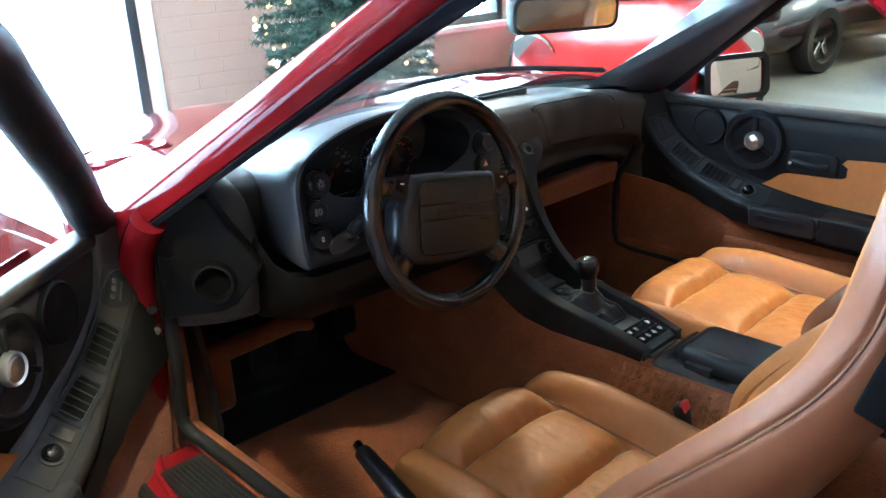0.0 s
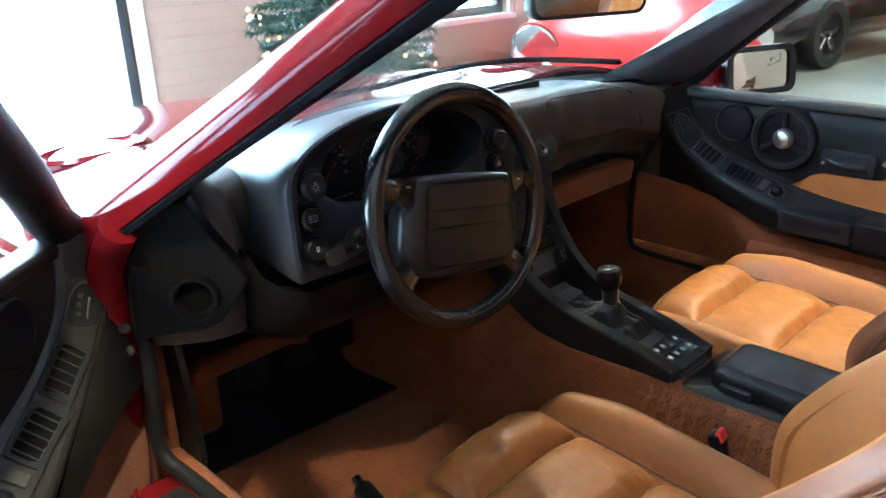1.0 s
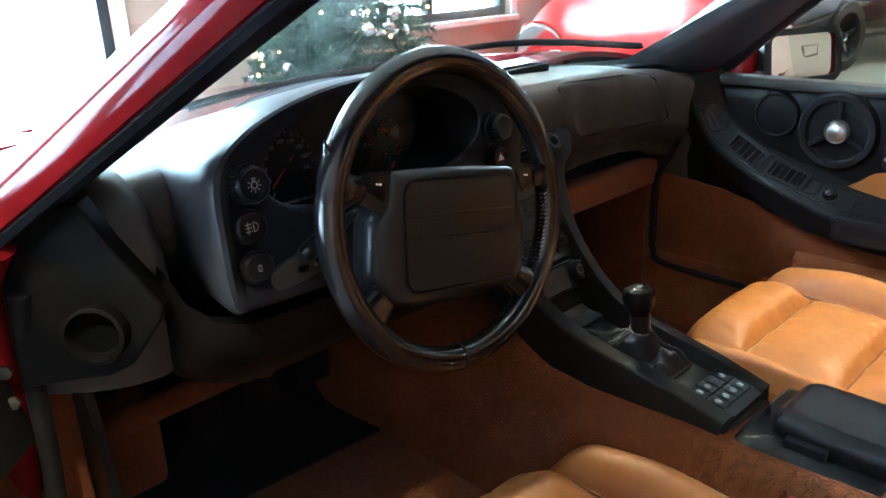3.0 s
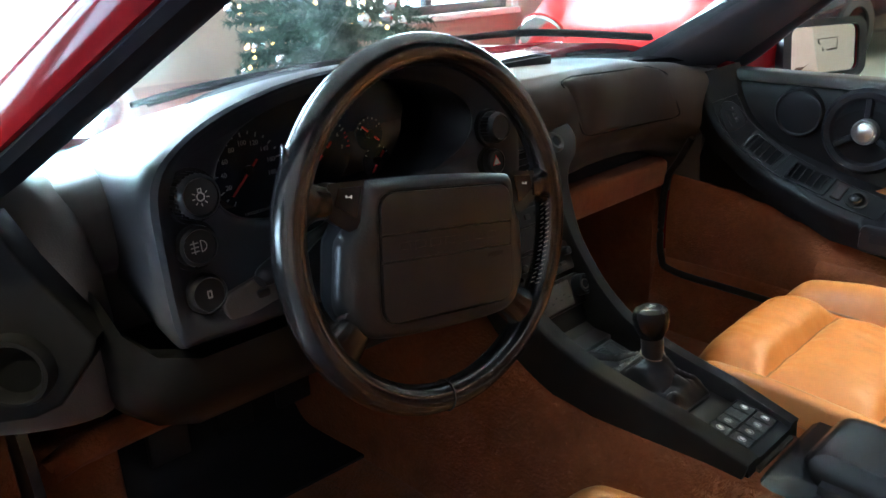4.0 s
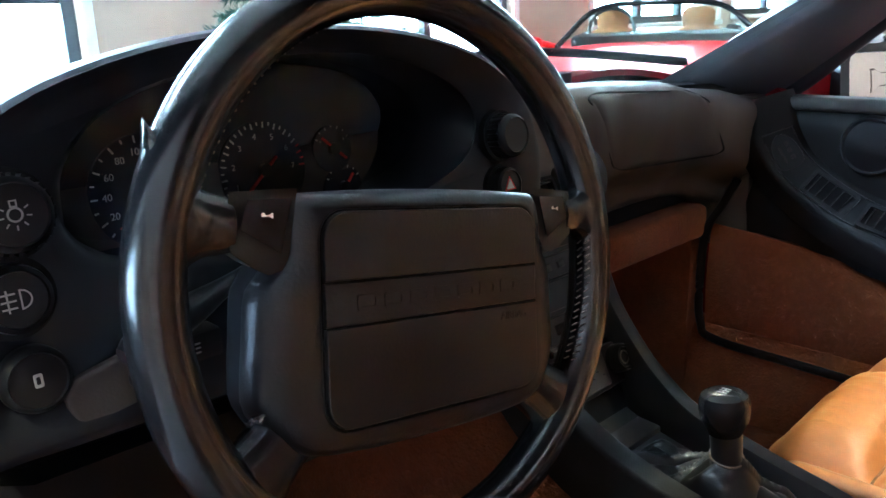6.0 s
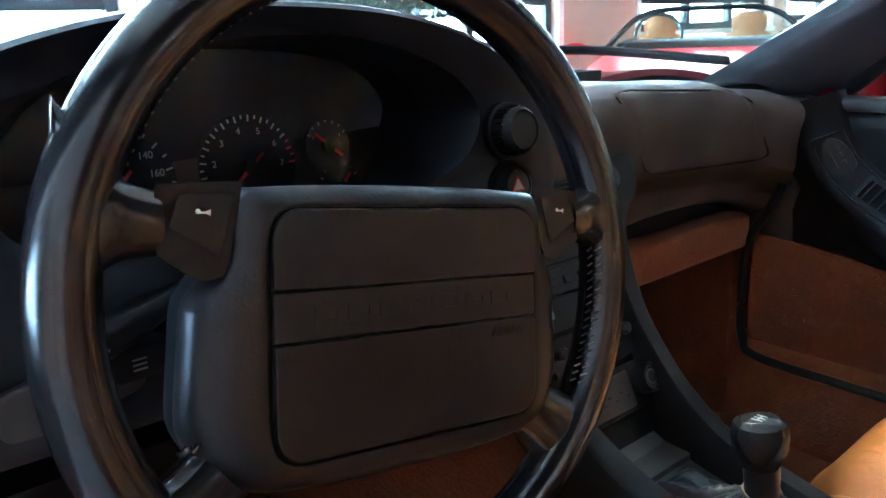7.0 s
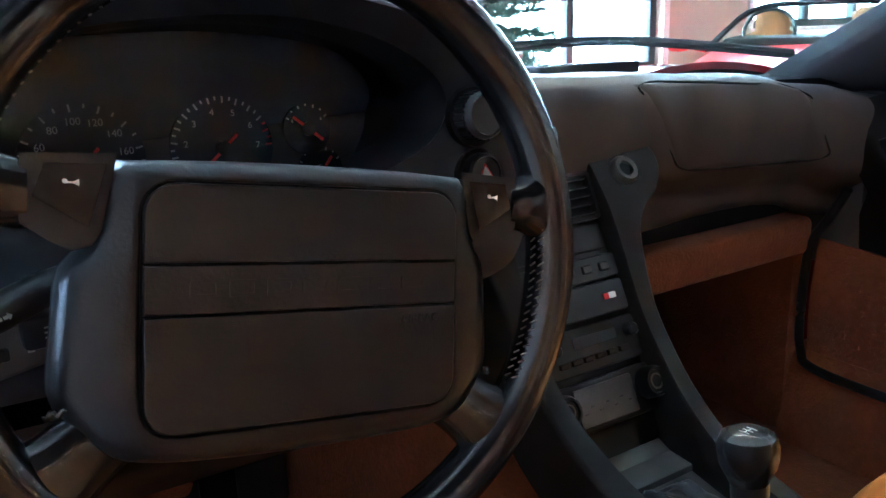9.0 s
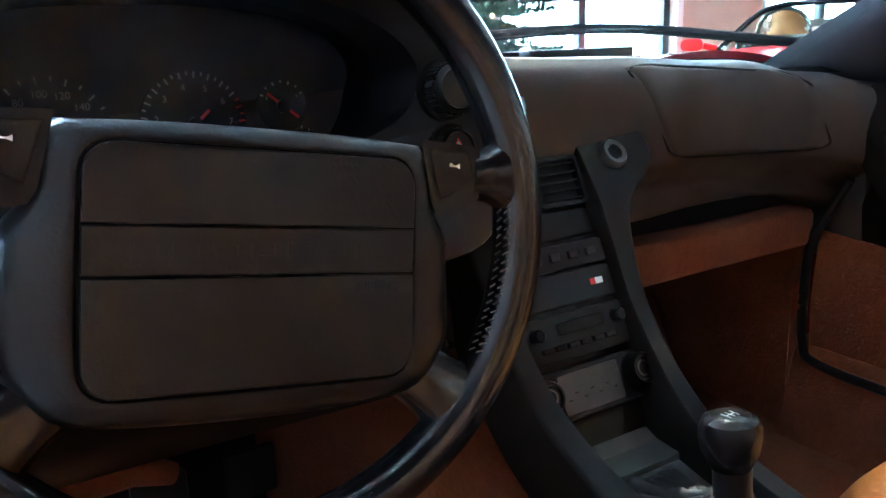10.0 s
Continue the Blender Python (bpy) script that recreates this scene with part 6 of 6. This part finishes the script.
# door mirror outside the passenger window
MIRROR_M = look((1.06, 0.43, 0.757), (0.49, -0.88, 0.94)) @ pose(0, 0, 0, 0, 180, 0)
dm = thing("door_mirror", "red and black door mirror outside the passenger window", "mirror", MIRROR_M)
part("shell", loft([[Vector((x * s_, y * s_, z)) for x, y in rrect(0.235, 0.130, 0.03, 5)] for s_, z in ((1.0, 0.0), (1.0, -0.03), (0.92, -0.07), (0.7, -0.10), (0.3, -0.115))]), M_RED, dm, "red painted mirror shell")
part("bezel", frame_ring(rrect(0.245, 0.138, 0.032, 5), rrect(0.200, 0.106, 0.018, 5), -0.02, 0.006), M_PLASTIC, dm, "black mirror bezel")
part("glass", loft([[Vector((x * k, y * k, 0.004 - ((x * k) ** 2 + (y * k) ** 2) / 2.6)) for x, y in rrect(0.203, 0.109, 0.018, 5)] for k in (1.0, 0.9, 0.75, 0.6, 0.45, 0.3, 0.15, 0.02)]), M_MIRROR_TINT, dm, "convex mirror glass", smooth=70)
part("foot", moved(loft([[Vector((x, 0.525 + a, z + b)) for a, b in ((-0.03, -0.02), (0.05, -0.02), (0.05, 0.03), (-0.03, 0.03))] for x, z in ((0.78, 0.735), (0.90, 0.745), (1.04, 0.755))]), MIRROR_M.inverted()), M_RED, dm, "red mirror foot on the door")

# ---- showroom things ----
M_NEEDLE = material("fir_needles", (0.045, 0.085, 0.055), 0.7, vary=0.4, vary_scale=8)
M_BARK = material("bark", (0.10, 0.06, 0.035), 0.9, vary=0.3, grain=80, bump=0.5)
M_BAUBLE = material("silver_bauble", (0.75, 0.72, 0.74), 0.12, metal=1.0)
M_BLACKCAR = material("black_paint", (0.012, 0.014, 0.018), 0.2, coat=1.0, vary=0.1)
M_DARKRED = material("dark_red_paint", (0.10, 0.02, 0.015), 0.25, coat=1.0, vary=0.1)
M_CARGLASS = material("dark_car_glass", (0.02, 0.03, 0.03), 0.05, spec=0.8)
M_TYRE = material("tyre", (0.014, 0.014, 0.014), 0.8, vary=0.2)
M_ALLOY = material("alloy", (0.6, 0.6, 0.6), 0.25, metal=1.0)
M_ORANGE = material("orange_lens", (0.8, 0.22, 0.02), 0.2)


def fir_tree(x, y, height, radius):
    rng = random.Random(7)
    t = thing("christmas_tree", "green artificial fir with warm fairy lights and silver baubles", "tree", pose(x, y, G))
    part("trunk", tube([(0, 0, 0), (0.01, 0, height * 0.5), (0, 0, height * 0.97)], [0.05, 0.03, 0.008], 10), M_BARK, t)
    verts, faces = [], []

    def tuft(c, d, ln):
        s = d.cross(Vector((0, 0, 1)))
        s = s.normalized() if s.length > 1e-3 else Vector((1, 0, 0))
        n = s.cross(d)
        for k in range(9):
            a = rng.uniform(0, 6.283)
            q = (d * 0.55 + (s * math.cos(a) + n * math.sin(a)) * 0.75).normalized() * ln * rng.uniform(0.6, 1.1)
            b = c + d * rng.uniform(-0.5, 0.5) * ln
            w = q.cross(Vector((rng.random(), rng.random(), rng.random()))).normalized() * 0.0045
            i = len(verts)
            verts.extend([b - w, b + w, b + q])
            faces.append((i, i + 1, i + 2))
    tips = []
    z = 0.42
    while z < height:
        r = radius * (1 - (z / height)) ** 0.8 + 0.05
        n = max(6, int(20 * r / radius))
        for k in range(n):
            a = 6.283 * (k + rng.random()) / n
            rr = r * rng.uniform(0.75, 1.12)
            d = Vector((math.cos(a), math.sin(a), -0.16)).normalized()
            base = Vector((0, 0, z + rng.uniform(-0.04, 0.04)))
            m_ = max(4, int(rr / 0.035))
            for j in range(m_):
                c = base + d * rr * (j + 0.7) / m_ + Vector((0, 0, 0.05 * (j / m_) ** 2))
                for side in (-1, 1):
                    s = Vector((-d.y, d.x, 0)) * side
                    tuft(c + s * 0.02 * (1 - j / m_) * 3, (d + s * 0.8).normalized(), 0.055)
                tuft(c, d, 0.06)
            tips.append(base + d * rr)
        z += 0.105
    me = bpy.data.meshes.new("crown")
    me.from_pydata([tuple(v) for v in verts], [], faces)
    me.materials.append(M_NEEDLE)
    cr = new("crown", me)
    cr.parent = t
    tagged(cr, "dense dark green needles", kind="stuff")
    bulb = mesh_from(lathe([(0, -0.012), (0.009, -0.006), (0.011, 0.004), (0, 0.014)], 10), "bulb")
    bulb.materials.append(M_BULB)
    ball = mesh_from(lathe([(0.0, -0.04), (0.024, -0.032), (0.038, -0.01), (0.038, 0.01), (0.024, 0.032), (0, 0.04)], 16), "bauble")
    ball.materials.append(M_BAUBLE)
    for k in range(150):
        p = rng.choice(tips)
        o = new("fairy_light", bulb)
        o.parent = t
        o.location = p * rng.uniform(0.86, 1.03) + Vector((0, 0, p.z * 0.0 + rng.uniform(-0.03, 0.03)))
    for k in range(46):
        p = rng.choice(tips)
        o = new("bauble", ball)
        o.parent = t
        o.location = p * rng.uniform(0.92, 1.02) + Vector((0, 0, -0.05))
    return t


fir_tree(1.95, 3.55, 2.9, 0.68)


def wheel_mesh(parent, x, y, r, side, ground=0.0):
    m = pose(x, y, r + ground, 0, 90 * side, 0)
    w = part("wheel", lathe([(r * 0.66, -0.10), (r * 0.96, -0.10), (r, -0.06), (r, 0.06), (r * 0.96, 0.10), (r * 0.68, 0.10), (r * 0.66, 0.02)], 36, m=m), M_TYRE, parent, "black tyre on an alloy wheel")
    part("rim", lathe([(0, 0.03), (r * 0.15, 0.05), (r * 0.2, 0.02), (r * 0.6, 0.015), (r * 0.68, 0.09), (r * 0.66, 0.0), (0, 0.0)], 30, m=m), M_TYRE, w)
    for k in range(5):
        part("spoke", box(0.03, r * 0.66, -0.035, 0.035, 0.02, 0.07, 0.01, 1, m @ pose(0, 0, 0, 0, 0, 72 * k)), M_ALLOY, w, "silver alloy spoke")


def show_car(m, paint, label, cabin, roof_z=1.28, open_top=False, seats=False):
    """A low sports car: nose at y = 0, tail at y = -4.3, in its own frame."""
    c = thing("sports_car", label, "car", m)
    def body(i, a):
        ys = [0.0, -0.08, -0.35, -0.8, -1.3, -1.6, -2.2, -2.9, -3.4, -3.9, -4.2, -4.3]
        hw = [0.62, 0.74, 0.84, 0.88, 0.88, 0.87, 0.86, 0.87, 0.90, 0.88, 0.78, 0.70]
        zt = [0.50, 0.58, 0.68, 0.76, 0.82, 0.86, 0.88, 0.90, 0.92, 0.88, 0.78, 0.62]
        zb = [0.28, 0.20, 0.17, 0.17, 0.17, 0.17, 0.17, 0.17, 0.18, 0.22, 0.28, 0.34]
        ca_, sa_ = math.cos(a), math.sin(a)
        x = hw[i] * math.copysign(abs(ca_) ** 0.55, ca_)
        z = (zt[i] + zb[i]) / 2 + (zt[i] - zb[i]) / 2 * math.copysign(abs(sa_) ** 0.6, sa_)
        if sa_ > 0.2 and 0 < i < 5:
            z += 0.05 * math.exp(-((abs(x) - 0.66) / 0.14) ** 2) * (1 if i > 1 else 0.5) - 0.015
        return Vector((x, ys[i], z))
    n = 48
    keyr = [[body(i, 2 * math.pi * (k + 0.5) / n) for k in range(n)] for i in range(12)]
    rings = []
    for cols in zip(*keyr):
        rings.append(catmull(cols, 4))
    rings = [list(r) for r in zip(*rings)]
    part("body", loft(rings), paint, c, "glossy painted body", smooth=60)
    if not open_top:
        def cab(i, a):
            ys = [-1.35, -1.75, -2.05, -2.5, -3.0, -3.6]
            hw = [0.70, 0.64, 0.58, 0.56, 0.56, 0.60]
            zt = [0.84, 1.08, roof_z - 0.02, roof_z, roof_z - 0.06, 0.92]
            ca_, sa_ = math.cos(a), math.sin(a)
            return Vector((hw[i] * math.copysign(abs(ca_) ** 0.6, ca_), ys[i], 0.80 + (zt[i] - 0.80) * max(0, sa_) ** 0.55))
        g = [[cab(i, math.pi * k / 24) for k in range(25)] for i in range(6)]
        g = [list(r) for r in zip(*[catmull(cc, 4) for cc in zip(*g)])]
        part("cabin_glass", loft(g, closed=False, cap=False), M_CARGLASS, c, "dark cabin glass", smooth=60)
        part("roof_panel", loft([[p + Vector((0, 0, 0.006)) for p in r[7:18]] for r in g[9:16]], closed=False, cap=False), paint, c)
    else:
        def wsf(u, v):
            x = 2 * u - 1
            top = 1 - 0.55 * abs(x) ** 5
            return (x * (0.72 - 0.12 * v), -1.30 - 0.50 * v * top - 0.24 * x * x * (1 - 0.3 * v), 0.83 + 0.29 * v * top)
        g = part("windscreen", sheet(wsf, 24, 8, 0.006), M_GLASS, c, "clear windscreen")
        g.visible_shadow = False
        part("screen_frame", tube(catmull([wsf(0, k / 4) for k in range(4)] + [wsf(k / 16, 1) for k in range(17)] + [wsf(1, 1 - k / 4) for k in range(1, 5)], 3), 0.020, 10), M_MATT, c, "dark windscreen frame")
        part("cockpit", box(-0.62, 0.62, -3.0, -1.55, 0.75, 0.905, 0.03), M_MATT, c)
        for sx in (-0.34, 0.34):
            part("seat", loft([[Vector((sx + hw_ * math.cos(a), y_ + 0.07 * math.sin(a), z_)) for a in (2 * math.pi * k / 20 for k in range(20))] for z_, hw_, y_ in ((0.70, 0.24, -2.45), (0.80, 0.25, -2.5), (0.90, 0.20, -2.54), (0.94, 0.12, -2.56), (0.97, 0.13, -2.57), (1.05, 0.13, -2.58), (1.09, 0.08, -2.58))]), M_TAN, c, "tan leather seat", smooth=60)
        part("steering_wheel", tube([(0.34 + 0.17 * math.cos(a), -1.95 - 0.05 * math.sin(a), 0.93 + 0.16 * math.sin(a)) for a in (2 * math.pi * k / 32 for k in range(32))], 0.014, 8, closed=True), M_CARGLASS, c)
    for sx in (-1, 1):
        lampm = pose(sx * 0.66, -0.22, 0.63, 52, 0, -sx * 14)
        hl = part("headlamp", lathe([(0.0, 0.015), (0.07, 0.03), (0.125, 0.026), (0.14, 0.0), (0.14, -0.03)], 28, m=lampm @ Matrix.Diagonal((1.0, 1.25, 1, 1))), M_CHROME, c, "clear oval headlamp")
        part("bezel", tube([lampm @ Vector((0.138 * math.cos(a), 0.172 * math.sin(a), 0.008)) for a in (2 * math.pi * k / 28 for k in range(28))], 0.008, 6, closed=True), paint, hl)
        part("indicator", box(sx * 0.60 - 0.10, sx * 0.60 + 0.10, -0.10, -0.02, 0.40, 0.46, 0.012), M_ORANGE, c, "orange indicator lens")
        part("door_mirror", loft([[Vector((sx * (0.90 + 0.075 * k_ * math.copysign(abs(math.cos(a)) ** 0.6, math.cos(a))), y_, 0.865 + 0.042 * k_ * math.copysign(abs(math.sin(a)) ** 0.7, math.sin(a)))) for a in (2 * math.pi * k / 16 for k in range(16))] for y_, k_ in ((-1.52, 1.0), (-1.58, 1.0), (-1.62, 0.8), (-1.64, 0.45))]), paint, c)
        part("mirror_foot", tube([(sx * 0.72, -1.58, 0.83), (sx * 0.83, -1.58, 0.858), (sx * 0.88, -1.58, 0.86)], 0.022, 10), paint, c)
        wheel_mesh(c, sx * 0.80, -0.92, 0.32, sx)
        wheel_mesh(c, sx * 0.80, -3.40, 0.33, sx)
    part("air_intake", box(-0.34, 0.34, -0.05, 0.02, 0.25, 0.36, 0.02), M_MATT, c, "black front air intake")
    return c


def facing(x, y, heading):
    """Nose at (x, y); heading: degrees of the way the car points, from +y towards +x."""
    return pose(x, y, G, 0, 0, -heading)


for side in (-1, 1):
    wheel_mesh(car, side * 0.80, 1.32, 0.31, side, G)
    wheel_mesh(car, side * 0.82, -1.20, 0.31, side, G)
show_car(facing(3.2, 2.16, 237), M_SHOWRED, "red open-top sports car with tan seats", None, open_top=True)
show_car(facing(6.16, 3.42, 278), M_BLACKCAR, "black sports coupe with silver alloy wheels", None)
show_car(facing(6.75, 0.95, 265), M_DARKRED, "dark red coupe with orange lamps", None)

pic = thing("picture", "framed picture on the tan wall", "picture", pose(4.5, Y0 + 0.03, 1.55, 90, 0, 180))
part("picture_frame", frame_ring(rrect(0.9, 0.7, 0.01, 2), rrect(0.8, 0.6, 0.01, 2), 0, 0.03), M_BARK, pic)
part("print", slab(rrect(0.8, 0.6, 0.01, 2), 0.0, 0.012), M_WALL, pic)
chair = thing("armchair", "patterned brown upholstered chair by the wall", "chair", pose(2.75, -6.2, G, 0, 0, 20))
part("seat", box(-0.3, 0.3, -0.3, 0.3, 0.25, 0.45, 0.05, 3), M_PIPING, chair)
part("backrest", box(-0.3, 0.3, -0.34, -0.24, 0.42, 0.95, 0.05, 3), M_PIPING, chair)
for sx in (-0.26, 0.26):
    for sy in (-0.28, 0.26):
        part("leg", tube([(sx, sy, 0), (sx, sy, 0.27)], 0.02, 8), M_BARK, chair)
